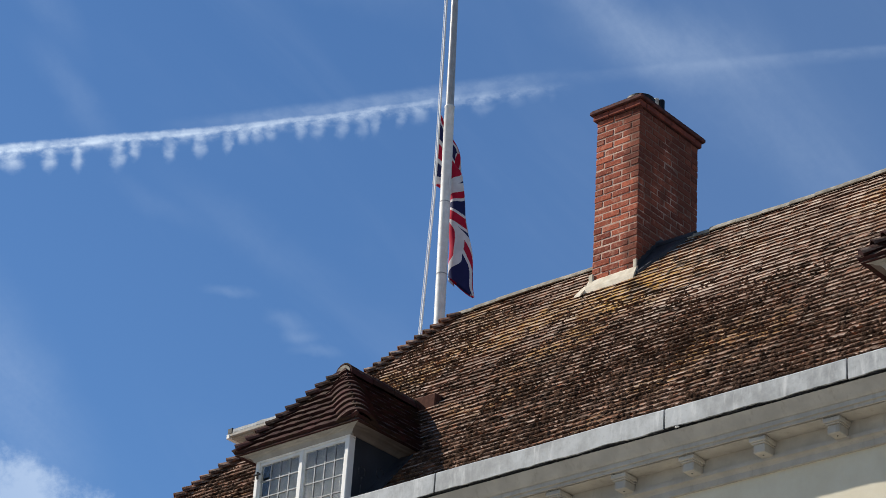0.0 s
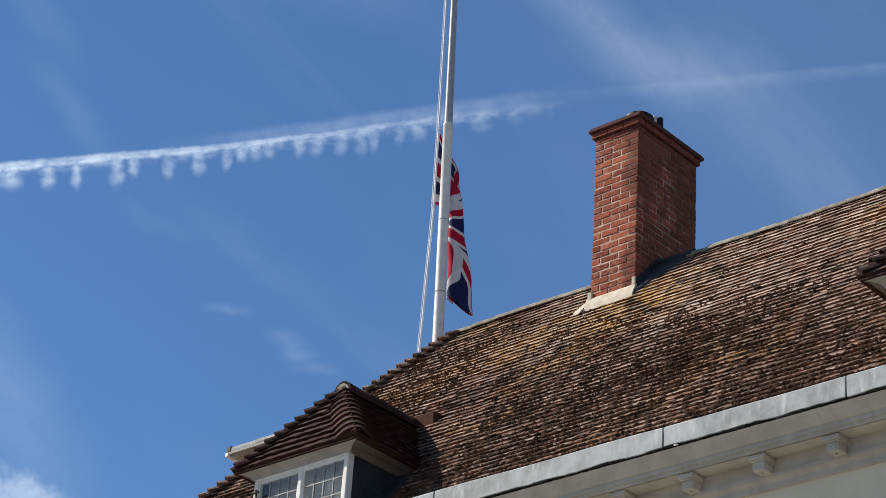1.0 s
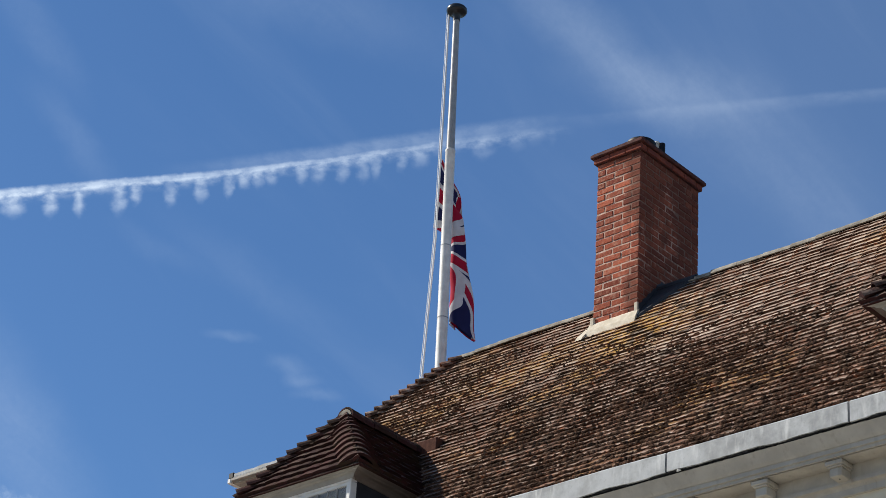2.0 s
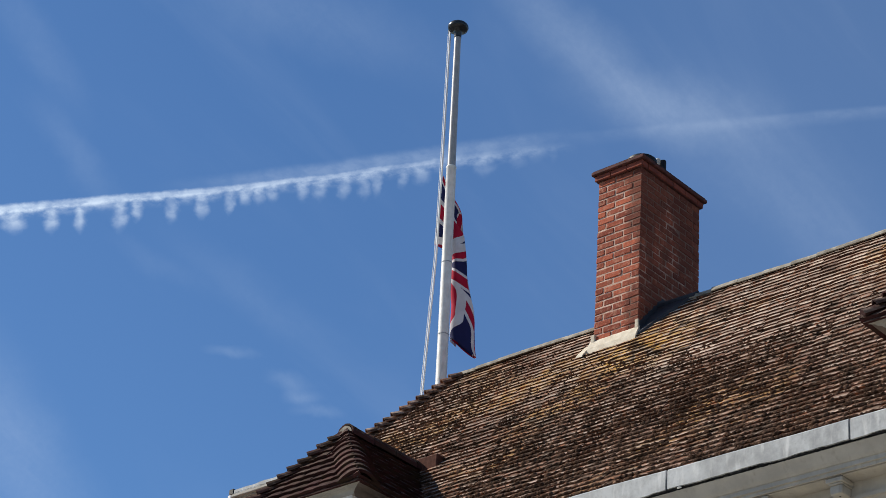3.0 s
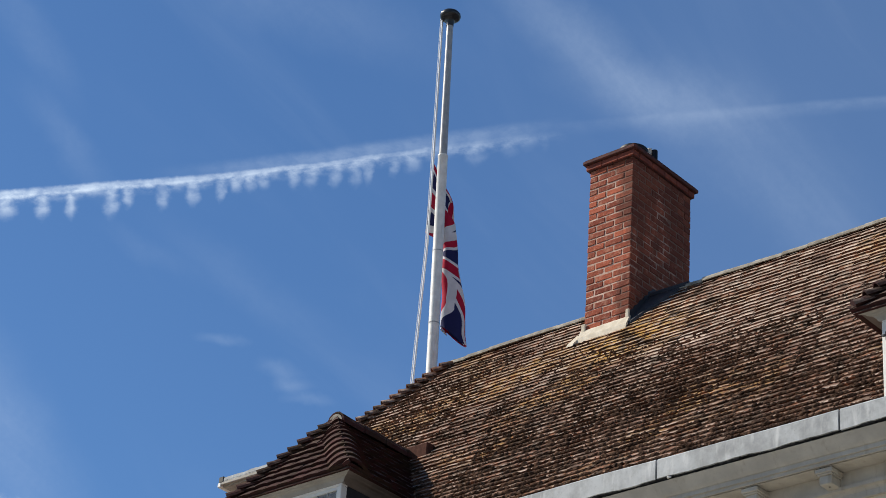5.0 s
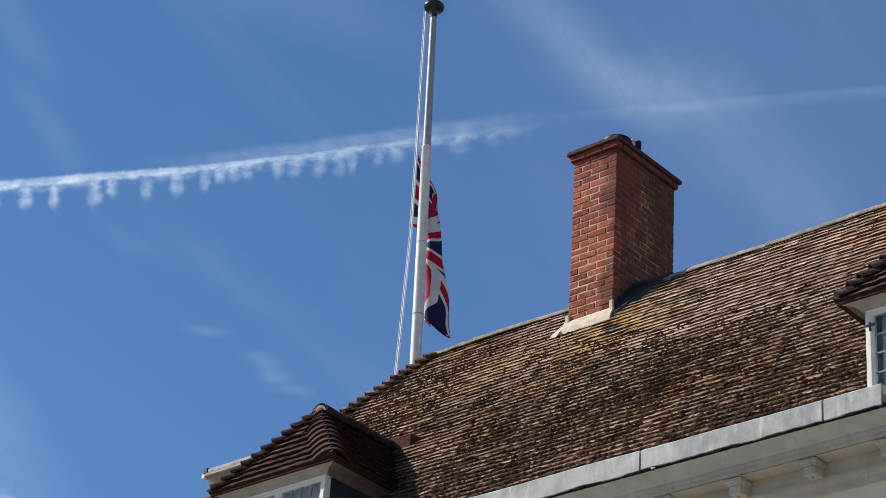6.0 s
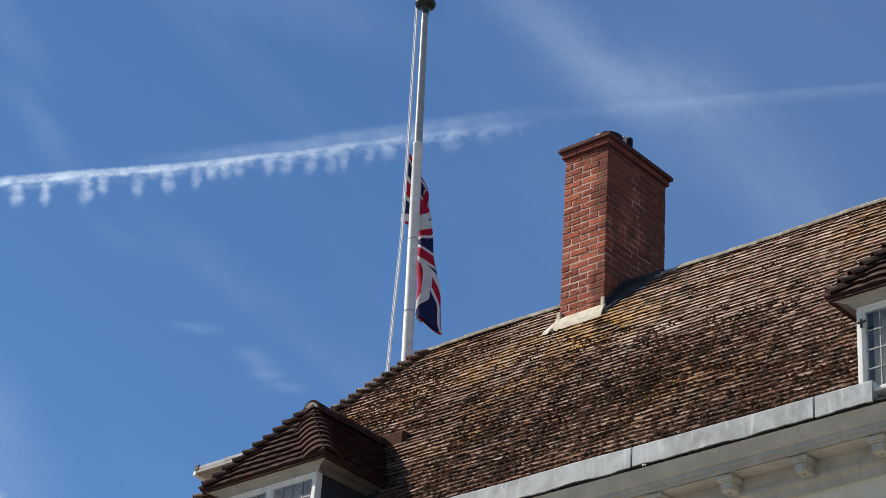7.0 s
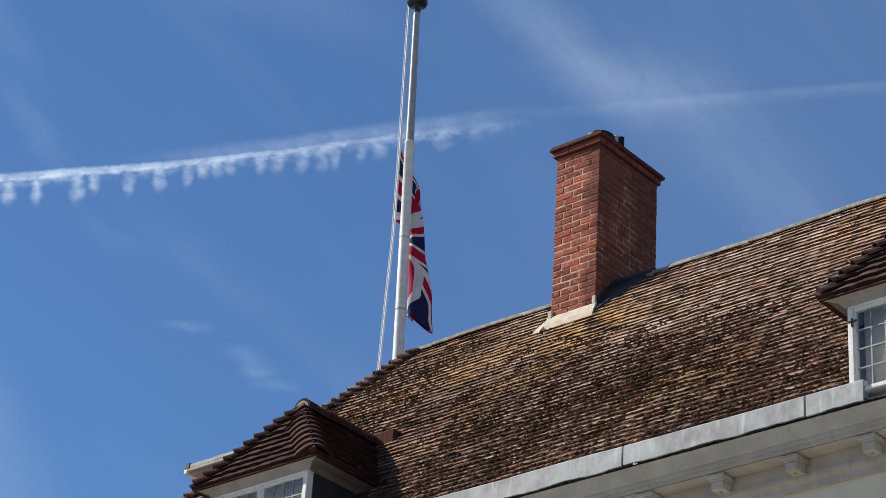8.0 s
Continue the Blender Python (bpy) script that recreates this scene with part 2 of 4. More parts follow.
def brick_clay(name, pieces):
    mt, k = material(name, 0.9, 0, 0.12)
    p, r = place(k), chance(k, pieces)
    col = k.mix(r, (0.21, 0.046, 0.030), (0.54, 0.145, 0.080))
    burnt = k.step(k.m("FRACT", k.m("MULTIPLY", r, 7.31)), 0.78, 0.95, 0, 0.6)
    col = k.mix(burnt, col, (0.20, 0.058, 0.042))
    grain = k.noise(p, 70, 5, 0.65)
    col = k.mix(k.step(grain, 0.35, 0.75, 0, 0.5), col, (0.24, 0.080, 0.046))
    smear = k.step(k.noise(p, 11, 4, 0.6), 0.52, 0.75, 0, 0.45)
    col = k.mix(smear, col, (0.17, 0.055, 0.038))
    pale = k.step(k.noise(p, 25, 4, 0.6), 0.48, 0.74, 0, 0.5)
    col = k.mix(pale, col, (0.58, 0.33, 0.235))
    col = k.mix(k.m("MULTIPLY", soot_and_shade(k, p), 0.75), col, (0.10, 0.042, 0.032))
    finish(k, col, None, k.m("ADD", grain, k.m("MULTIPLY", k.noise(p, 22, 4), 1.5)), 0.6, 0.006)
    return mt


def sooty_mortar():
    mt, k = material("mortar", 0.95, 0, 0.1)
    p = place(k)
    col = k.mix(k.step(k.noise(p, 9, 5, 0.6), 0.35, 0.7), (0.50, 0.33, 0.26), (0.80, 0.60, 0.49))
    col = k.mix(k.step(k.noise(p, 30, 4, 0.6), 0.52, 0.72, 0, 0.5), col, (0.36, 0.18, 0.13))
    col = k.mix(soot_and_shade(k, p), col, (0.13, 0.062, 0.046))
    finish(k, col, None, k.noise(p, 60, 4), 0.5, 0.004)
    return mt


def plain_stone(name, a, b, scale=6.0, rough=0.8, streak=0.3, dirt=(0.12, 0.11, 0.10), metal=0.0):
    """Paint, lead, mortar: two tones, run marks and dirt specks."""
    mt, k = material(name, rough, metal, 0.35)
    p = place(k)
    col = k.mix(k.step(k.noise(p, scale, 5, 0.6), 0.35, 0.7), a, b)
    run = k.add("ShaderNodeMapping", {"Vector": p, "Scale": (9, 9, 1.1)}).outputs[0]
    col = k.mix(k.step(k.noise(run, 1.6, 5, 0.65), 0.52, 0.8, 0, streak), col, dirt)
    speck = k.noise(p, 70, 4, 0.6)
    col = k.mix(k.step(speck, 0.62, 0.8, 0, 0.4), col, dirt)
    finish(k, col, k.step(k.noise(p, scale * 2, 4), 0.3, 0.7, rough - 0.1, min(1.0, rough + 0.1)), speck, 0.25, 0.004)
    return mt


def solid(name, rgb, rough=0.6, metal=0.0, spec=0.4, vary=0.25, scale=30):
    mt, k = material(name, rough, metal, spec)
    p = place(k)
    n = k.noise(p, scale, 5, 0.6)
    col = k.mix(k.step(n, 0.3, 0.75), tuple(c * (1 - vary) for c in rgb), tuple(min(1, c * (1 + vary)) for c in rgb))
    finish(k, col, None, n, 0.15, 0.003)
    return mt


def weathered_lead():
    """Old lead: blue-grey, mottled, with pale oxide runs and dark water marks."""
    mt, k = material("lead_sheet", 0.6, 0.0, 0.35)
    p = place(k)
    big, fine = k.noise(p, 3.2, 5, 0.65), k.noise(p, 38, 5, 0.7)
    run = k.noise(k.add("ShaderNodeMapping", {"Vector": p, "Scale": (11, 11, 2.2)}).outputs[0], 1.0, 5, 0.65)
    col = k.mix(k.step(big, 0.32, 0.68), (0.21, 0.225, 0.24), (0.49, 0.51, 0.525))
    col = k.mix(k.step(run, 0.50, 0.74, 0, 0.6), col, (0.71, 0.72, 0.72))
    col = k.mix(k.step(run, 0.44, 0.28, 0, 0.5), col, (0.17, 0.175, 0.18))
    col = k.mix(k.step(fine, 0.55, 0.75, 0, 0.45), col, (0.20, 0.20, 0.20))
    finish(k, col, k.step(big, 0.3, 0.7, 0.5, 0.75), k.m("ADD", k.m("MULTIPLY", big, 2.0), k.m("MULTIPLY", fine, 0.4)), 0.10, 0.01)
    return mt


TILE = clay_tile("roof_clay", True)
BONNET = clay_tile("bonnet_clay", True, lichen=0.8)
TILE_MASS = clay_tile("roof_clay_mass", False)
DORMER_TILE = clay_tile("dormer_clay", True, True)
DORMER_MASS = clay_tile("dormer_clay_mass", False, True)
RIDGE = plain_stone("lichened_ridge", (0.19, 0.17, 0.14), (0.40, 0.37, 0.315), 14, 0.9, 0.4, (0.16, 0.11, 0.08))
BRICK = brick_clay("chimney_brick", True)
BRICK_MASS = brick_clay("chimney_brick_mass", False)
CORBEL = plain_stone("sooty_brick", (0.17, 0.045, 0.032), (0.29, 0.078, 0.049), 9, 0.9, 0.5, (0.09, 0.04, 0.03))
CAPPING = plain_stone("sooty_capping", (0.070, 0.028, 0.026), (0.135, 0.048, 0.041), 14, 0.9, 0.5, (0.05, 0.03, 0.028))
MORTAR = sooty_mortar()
FILLET = plain_stone("cement_fillet", (0.58, 0.51, 0.40), (0.74, 0.67, 0.55), 12, 0.9, 0.25, (0.35, 0.27, 0.2))
LEAD = weathered_lead()
# dark lead of the cheeks, also on the sheets that stand in for shadow
LEAD_AND_SHADE = plain_stone("lead_and_shade", (0.026, 0.029, 0.037), (0.045, 0.049, 0.060), 5, 0.6, 0.4, (0.03, 0.03, 0.04))
CORNICE = plain_stone("cornice_paint", (0.46, 0.425, 0.37), (0.57, 0.53, 0.46), 4.5, 0.85, 0.6, (0.30, 0.25, 0.19))
STUCCO = plain_stone("cream_render", (0.73, 0.66, 0.51), (0.79, 0.73, 0.58), 4, 0.85, 0.15, (0.5, 0.45, 0.36))
SIDE_EAVES = plain_stone("dark_side_eaves", (0.17, 0.14, 0.12), (0.23, 0.19, 0.165), 6, 0.8, 0.3, (0.10, 0.08, 0.07))
EAVES = plain_stone("eaves_paint", (0.35, 0.325, 0.285), (0.43, 0.40, 0.355), 6, 0.7, 0.3, (0.22, 0.19, 0.16))
WHITE = plain_stone("white_paint", (0.80, 0.785, 0.75), (0.88, 0.87, 0.84), 8, 0.5, 0.25, (0.45, 0.43, 0.40))
STEEL = solid("bare_aluminium", (0.42, 0.42, 0.42), 0.28, 0.05, vary=0.15, scale=12)
POLE = plain_stone("pole_paint", (0.76, 0.75, 0.72), (0.90, 0.90, 0.88), 9, 0.4, 0.6, (0.26, 0.24, 0.22))
SOFFIT = solid("grey_soffit", (0.42, 0.385, 0.34), 0.8)
TRUCK = solid("dark_enamel", (0.020, 0.023, 0.028), 0.3, spec=0.5)
BLACK = solid("black_metal", (0.014, 0.014, 0.016), 0.55, spec=0.25)
CLIP = solid("dull_lead_clip", (0.065, 0.066, 0.07), 0.9, spec=0.1, vary=0.5)
GALV = solid("galvanised_metal", (0.55, 0.56, 0.57), 0.4, 0.8)
ROPE = solid("white_rope", (0.74, 0.76, 0.80), 0.8, vary=0.06, scale=4)
BLIND = solid("grey_blind", (0.90, 0.91, 0.80), 0.9, vary=0.2, scale=6)
CAME = solid("glazing_bar", (0.36, 0.37, 0.38), 0.55)
PAVING = plain_stone("paving", (0.25, 0.238, 0.215), (0.31, 0.295, 0.265), 1.5, 0.9)
ASPHALT = plain_stone("asphalt", (0.05, 0.05, 0.052), (0.085, 0.083, 0.08), 1.5, 0.9)


def moss_clumps():
    """Dry moss: dark brown, crumbly, with rusty and grey tufts."""
    mt, k = material("roof_moss", 1.0, 0.0, 0.0)
    p = place(k)
    big, fine = k.noise(p, 5, 4, 0.6), k.noise(p, 85, 5, 0.75)
    col = k.mix(k.step(big, 0.35, 0.65), (0.072, 0.046, 0.037), (0.145, 0.080, 0.056))
    col = k.mix(k.step(fine, 0.40, 0.66, 0, 0.8), col, (0.20, 0.135, 0.095))
    col = k.mix(k.step(k.noise(p, 30, 4, 0.6), 0.55, 0.7, 0, 0.7), col, (0.045, 0.030, 0.024))
    col = k.mix(k.step(k.noise(p, 6.5, 4, 0.6), 0.48, 0.60, 0, 0.75), col, (0.040, 0.026, 0.020))
    finish(k, col, None, fine, 1.0, 0.02)
    return mt


def glass_material():
    mt, k = material("window_glass", 0.04, 0.0, 0.6)
    p = place(k)
    k.t.links.new(k.add("ShaderNodeBump", {"Height": k.noise(p, 3.5, 2), "Strength": 0.12, "Distance": 0.02}).outputs[0], k.bsdf.inputs["Normal"])
    k.bsdf.inputs["Transmission Weight"].default_value = 1.0
    k.bsdf.inputs["IOR"].default_value = 1.5
    return mt


GLASS = glass_material()
MOSS = moss_clumps()


def cloth(name, rgb):
    mt, k = material(name, 0.85, 0, 0.2)
    p = place(k)
    n = k.noise(p, 9, 4)
    finish(k, k.mix(k.step(n, 0.3, 0.7), tuple(c * 0.85 for c in rgb), rgb), None, k.noise(p, 200, 2), 0.1, 0.002)
    k.bsdf.inputs["Sheen Weight"].default_value = 0.1
    return mt


FLAG_RED, FLAG_WHITE, FLAG_BLUE = cloth("flag_red", (0.50, 0.010, 0.045)), cloth("flag_white", (0.78, 0.76, 0.78)), cloth("flag_blue", (0.018, 0.022, 0.10))


# ---- mesh helpers ----
def part(name, source, mats, parent=None, label="", smooth=False):
    """Links a bmesh, or (verts, faces), as one mesh object under parent."""
    me = bpy.data.meshes.new(name)
    if isinstance(source, tuple):
        me.from_pydata([tuple(v) for v in source[0]], [], source[1])
    else:
        source.to_mesh(me)
        source.free()
    for mt in (mats if isinstance(mats, (list, tuple)) else [mats]):
        me.materials.append(mt)
    if smooth:
        me.polygons.foreach_set("use_smooth", [len(f.vertices) < 5 for f in me.polygons])
    ob = new(name, me)
    ob.parent = parent
    return tagged(ob, label)


def piece(name, me, m, parent):
    ob = new(name, me)
    ob.parent, ob.matrix_basis = parent, m
    return ob


def add_box(bm, lo, hi, bevel=0.0):
    """An upright box from corner lo to corner hi, with its edges taken off."""
    c = [(a + b) / 2 for a, b in zip(lo, hi)]
    s = [abs(b - a) for a, b in zip(lo, hi)]
    made = bmesh.ops.create_cube(bm, size=1, matrix=Matrix.Translation(c) @ Matrix.Diagonal((*s, 1)))["verts"]
    if bevel:
        edges = list({e for v in made for e in v.link_edges})
        bmesh.ops.bevel(bm, geom=edges, offset=bevel, segments=1, affect="EDGES", profile=0.5)


def box(lo, hi, bevel=0.0):
    bm = bmesh.new()
    add_box(bm, lo, hi, bevel)
    return bm


def lathe(profile, m=Matrix(), seg=24, close=True):
    """Turns (radius, height) pairs round the z axis."""
    vs, fs = [], []
    for r, z in profile:
        for i in range(seg):
            a = 2 * math.pi * i / seg
            vs.append(m @ Vector((r * math.cos(a), r * math.sin(a), z)))
    for j in range(len(profile) - 1):
        for i in range(seg):
            fs.append((j * seg + i, j * seg + (i + 1) % seg, (j + 1) * seg + (i + 1) % seg, (j + 1) * seg + i))
    if close:
        for j, flip in ((0, True), (len(profile) - 1, False)):
            o = len(vs)
            vs += [vs[j * seg + i].copy() for i in range(seg)]
            ring = tuple(range(o, o + seg))
            fs.append(ring[::-1] if flip else ring)
    return vs, fs


def tube(points, r, seg=8):
    """A round cord through the points."""
    vs, fs, n = [], [], len(points)
    for i, p in enumerate(points):
        d = (Vector(points[min(i + 1, n - 1)]) - Vector(points[max(i - 1, 0)])).normalized()
        a = d.orthogonal().normalized()
        if i and a.dot(last) < 0:
            a = -a
        last = a
        b = d.cross(a)
        vs += [Vector(p) + r * (math.cos(t) * a + math.sin(t) * b) for t in (2 * math.pi * j / seg for j in range(seg))]
    for i in range(n - 1):
        for j in range(seg):
            fs.append((i * seg + j, i * seg + (j + 1) % seg, (i + 1) * seg + (j + 1) % seg, (i + 1) * seg + j))
    fs += [tuple(range(seg))[::-1], tuple((n - 1) * seg + j for j in range(seg))]
    return vs, fs


def sweep(profile, x0, x1, steps=1, wave=None):
    """A closed profile of (y, z), drawn along x."""
    vs, fs, n = [], [], len(profile)
    for i in range(steps + 1):
        x = x0 + (x1 - x0) * i / steps
        for y, z in profile:
            vs.append((x, y, z + (wave(x, y, z) if wave else 0)))
    for i in range(steps):
        for j in range(n):
            a, b = i * n + j, i * n + (j + 1) % n
            fs.append((a, a + n, b + n, b))
    fs += [tuple(range(n)), tuple(steps * n + j for j in range(n))[::-1]]
    return vs, fs


def half_tile(m, length, r0, r1, thick=0.014, seg=8, arc=180.0):
    """A half-round ridge or bonnet tile along local x, crown towards local z."""
    vs, fs = [], []
    for x, r in ((0.0, r0), (length, r1)):
        for rr in (r, r - thick):
            for i in range(seg + 1):
                a = radians(90 - arc / 2 + arc * i / seg)
                vs.append(m @ Vector((x, rr * math.cos(a), rr * math.sin(a))))
    n = seg + 1
    for i in range(seg):
        fs.append((i, i + 1, 2 * n + i + 1, 2 * n + i))
        fs.append((n + i, 3 * n + i, 3 * n + i + 1, n + i + 1))
        fs.append((i, n + i, n + i + 1, i + 1))
        fs.append((2 * n + i, 2 * n + i + 1, 3 * n + i + 1, 3 * n + i))
    fs += [(0, 2 * n, 3 * n, n), (seg, n + seg, 3 * n + seg, 2 * n + seg)]
    return vs, fs


def join(lists):
    vs, fs = [], []
    for a, b in lists:
        o = len(vs)
        vs += a
        fs += [tuple(i + o for i in f) for f in b]
    return vs, fs


# ---- the plan ----
PITCH = 51.0
TP, CP, SP = math.tan(radians(PITCH)), math.cos(radians(PITCH)), math.sin(radians(PITCH))
RIDGE_Y, RIDGE_Z = 16.60, 12.975
EAVE_Y = 13.62
EAVE_Z = RIDGE_Z - (RIDGE_Y - EAVE_Y) * TP
RUN = RIDGE_Y - EAVE_Y
LEFT_X, RIGHT_X = -14.9 - RUN, -2.2          # eaves corners
RIDGE_L, RIDGE_R = LEFT_X + RUN, RIGHT_X - RUN
BACK_Y = RIDGE_Y + RUN
GUT_Y, GUT_TOP, GUT_LOW = 13.45, 9.345, 9.17
WALL_Y = 13.80
GAUGE, TILE_W, TILE_T = 0.092, 0.165, 0.021
CH_X, CH_Y, CH_W, CH_D = -12.883, 16.217, 0.5525, 1.0125   # chimney, outer corner and size
DORMERS = (-13.99, -7.34)                      # middles of the dormer windows


def roof_z(y):
    return RIDGE_Z - (RIDGE_Y - y) * TP


# ---- ground and house ----
ground = part("ground", box((-400, -400, -0.5), (400, 400, -0.12)), ASPHALT)
tagged(ground, "dark grey asphalt ground of the street", "ground", kind="structure")
# unseen pale paving, added to bounce sunlight up to the cornice
pavement = part("pavement", box((-60, -22.0, -0.12), (40, WALL_Y, 0.0), 0.015), PAVING)
tagged(pavement, "unseen pale paved forecourt with a kerb, added to bounce light up the house", "pavement", kind="structure")

# unseen wall, added across the street to block low sky and bounce light
opposite = part("unseen_wall", box((-70, -22.8, -0.12), (70, -22.0, 4.0), 0.02), solid("pale_brick", (0.38, 0.29, 0.21), 0.9, vary=0.3, scale=2))
tagged(opposite, "unseen plain pale brick wall added across the street to shape the light", "wall", kind="structure")

house = tagged(new("house"), "cream rendered house with a steep brown clay tiled roof", "house")
for nm, lo, hi in (("wall", (LEFT_X + 0.2, WALL_Y, 0), (RIGHT_X - 0.2, WALL_Y + 0.3, 8.9)),
                   ("wall", (LEFT_X + 0.2, BACK_Y - 0.5, 0), (RIGHT_X - 0.2, BACK_Y - 0.2, 8.9)),
                   ("wall", (LEFT_X + 0.2, WALL_Y + 0.3, 0), (LEFT_X + 0.5, BACK_Y - 0.5, 8.9)),
                   ("wall", (RIGHT_X - 0.5, WALL_Y + 0.3, 0), (RIGHT_X - 0.2, BACK_Y - 0.5, 8.9))):
    part(nm, box(lo, hi, 0.01), STUCCO, house, "cream rendered wall")

# cornice: crown moulding, corona, soffit and frieze, all painted grey
crown = [(GUT_Y + 0.07, GUT_LOW + 0.02), (GUT_Y + 0.07, GUT_LOW - 0.012), (GUT_Y + 0.02, GUT_LOW - 0.022), (GUT_Y + 0.035, 9.128), (GUT_Y + 0.055, 9.098),
         (GUT_Y + 0.075, 9.066), (GUT_Y + 0.092, 9.045), (GUT_Y + 0.10, 9.045), (GUT_Y + 0.10, 9.008), (GUT_Y + 0.116, 9.008), (GUT_Y + 0.116, 8.978),
         (GUT_Y + 0.128, 8.978), (GUT_Y + 0.128, 9.03), (GUT_Y + 0.142, 9.03), (GUT_Y + 0.142, 8.976), (13.75, 8.976), (13.75, 8.862), (13.728, 8.856), (13.728, 8.826), (13.755, 8.818), (13.77, 8.80), (13.77, 8.75),
         (13.90, 8.75), (13.90, GUT_LOW + 0.02)]
cornice = part("cornice", sweep(crown, LEFT_X - 0.1, RIGHT_X + 0.1, 2), CORNICE, house, "grey painted moulded cornice")


def modillion_mesh():
    bm = bmesh.new()
    add_box(bm, (-0.075, -0.165, 0.072), (0.075, 0.0, 0.110), 0.006)
    add_box(bm, (-0.062, -0.150, 0.058), (0.062, 0.0, 0.074), 0.004)
    add_box(bm, (-0.052, -0.135, -0.012), (0.052, 0.0, 0.060), 0.006)
    add_box(bm, (-0.006, -0.085, -0.0135), (0.008, -0.069, -0.004))
    me = bpy.data.meshes.new("modillion")
    bm.to_mesh(me)
    bm.free()
    me.materials.append(CORNICE)
    me.materials.append(BLACK)
    # a small underside face painted black, for the dark inside of a drip hole
    for f in me.polygons:
        f.material_index = 1 if f.center.z < -0.0128 and f.area < 0.001 else 0
    return me


modillion = modillion_mesh()
x = -10.46 - 0.656 * 11
while x < RIGHT_X:
    piece("modillion", modillion, pose(x, 13.752, 8.862), cornice)
    x += 0.656

# lead-faced parapet of the gutter, open in front of each dormer
GUT_ENDS = [LEFT_X - 0.12, DORMERS[0] - 0.42, DORMERS[0] + 0.42, DORMERS[1] - 0.42, DORMERS[1] + 0.42, RIGHT_X + 0.12]
gutter = part("gutter", sweep([(GUT_Y + 0.07, GUT_LOW + 0.01), (GUT_Y + 0.07, 9.20), (EAVE_Y + 0.06, 9.20), (EAVE_Y + 0.06, GUT_LOW + 0.01)],
                              LEFT_X - 0.1, RIGHT_X + 0.1), LEAD, house, "grey lead lined box gutter")
JOINTS = [-12.284, -9.917, -8.262]
for a, b in ((0, 1), (2, 3), (4, 5)):
    cuts = [GUT_ENDS[a]] + [j for j in JOINTS if GUT_ENDS[a] < j < GUT_ENDS[b]] + [GUT_ENDS[b]]
    for i in range(len(cuts) - 1):
        lo, hi = cuts[i] + 0.009, cuts[i + 1] - 0.009

        def rag(x, y, z, k=len(JOINTS) + i):
            if z > GUT_LOW + 0.05:
                return 0.006 * noise.noise((x * 1.2, 0, 4)) + 0.004 * math.sin(x * 0.9)
            return 0.016 * noise.noise((x * 3.1, k, 0)) + 0.008 * noise.noise((x * 9, k, 2))
        prof = [(GUT_Y, GUT_LOW), (GUT_Y + 0.001, GUT_LOW + 0.09), (GUT_Y + 0.002, GUT_TOP - 0.012), (GUT_Y + 0.012, GUT_TOP), (GUT_Y + 0.065, GUT_TOP), (GUT_Y + 0.075, GUT_TOP - 0.012),
                (GUT_Y + 0.075, 9.205), (GUT_Y + 0.019, 9.205), (GUT_Y + 0.019, GUT_LOW)]
        part("lead_sheet", sweep(prof, lo, hi, max(2, int((hi - lo) / 0.06)), rag), LEAD, gutter)

ragged_edge = lambda x, y, z: 0.012 * noise.noise((x * 4.0, 1.5, 3)) + 0.012 * noise.noise((x * 15, 2.5, 7)) + 0.008 * noise.noise((x * 45, 4, 7)) if z < GUT_LOW else 0.0
part("ragged_line", sweep([(GUT_Y + 0.012, GUT_LOW - 0.001), (GUT_Y + 0.014, GUT_LOW + 0.012), (GUT_Y + 0.060, GUT_LOW + 0.012), (GUT_Y + 0.060, GUT_LOW - 0.001)],
                         LEFT_X, RIGHT_X, 1200, ragged_edge), CLIP, gutter, "dark ragged line under the lead edge")
lump = bmesh.new()
bmesh.ops.create_icosphere(lump, subdivisions=2, radius=0.013, matrix=Matrix.Translation((-9.80, GUT_Y + 0.012, GUT_LOW - 0.006)) @ Matrix.Diagonal((1.9, 0.8, 0.6, 1)))
for q in lump.verts:
    q.co += 0.008 * Vector((noise.noise(q.co * 40), noise.noise(q.co * 37 + Vector((3, 0, 0))), noise.noise(q.co * 43)))
part("sealant", lump, WHITE, gutter, "white lump of sealant under a lead joint")

# roof deck under the tiles
deck_d = 0.045
e, r = EAVE_Z - deck_d, RIDGE_Z - deck_d
roof = part("roof", ([(LEFT_X, EAVE_Y, e), (RIGHT_X, EAVE_Y, e), (RIGHT_X, BACK_Y, e), (LEFT_X, BACK_Y, e), (RIDGE_L, RIDGE_Y, r), (RIDGE_R, RIDGE_Y, r)],
                     [(0, 1, 5, 4), (1, 2, 5), (2, 3, 4, 5), (3, 0, 4), (3, 2, 1, 0)]), TILE_MASS, house, "steep hipped roof of mossy brown clay tiles")


def tile_verts(w, length, thick, camber, drop=0.022):
    """A plain tile: x across, y up the slope, z out of the roof; its foot rests on the course below."""
    xs = [(-0.5, 0.0), (-0.18, 1.0), (0.18, 1.0), (0.5, 0.0)]
    vs = []
    for y, lift in ((0.0, 0.0), (length, -drop)):
        for dz in (0.0, -thick):
            vs += [(w * a, y, lift + dz + camber * b) for a, b in xs]
    return vs


TILE_FACES = [(0, 1, 9, 8), (1, 2, 10, 9), (2, 3, 11, 10), (0, 4, 5, 1), (1, 5, 6, 2), (2, 6, 7, 3), (0, 8, 12, 4), (3, 7, 15, 11)]


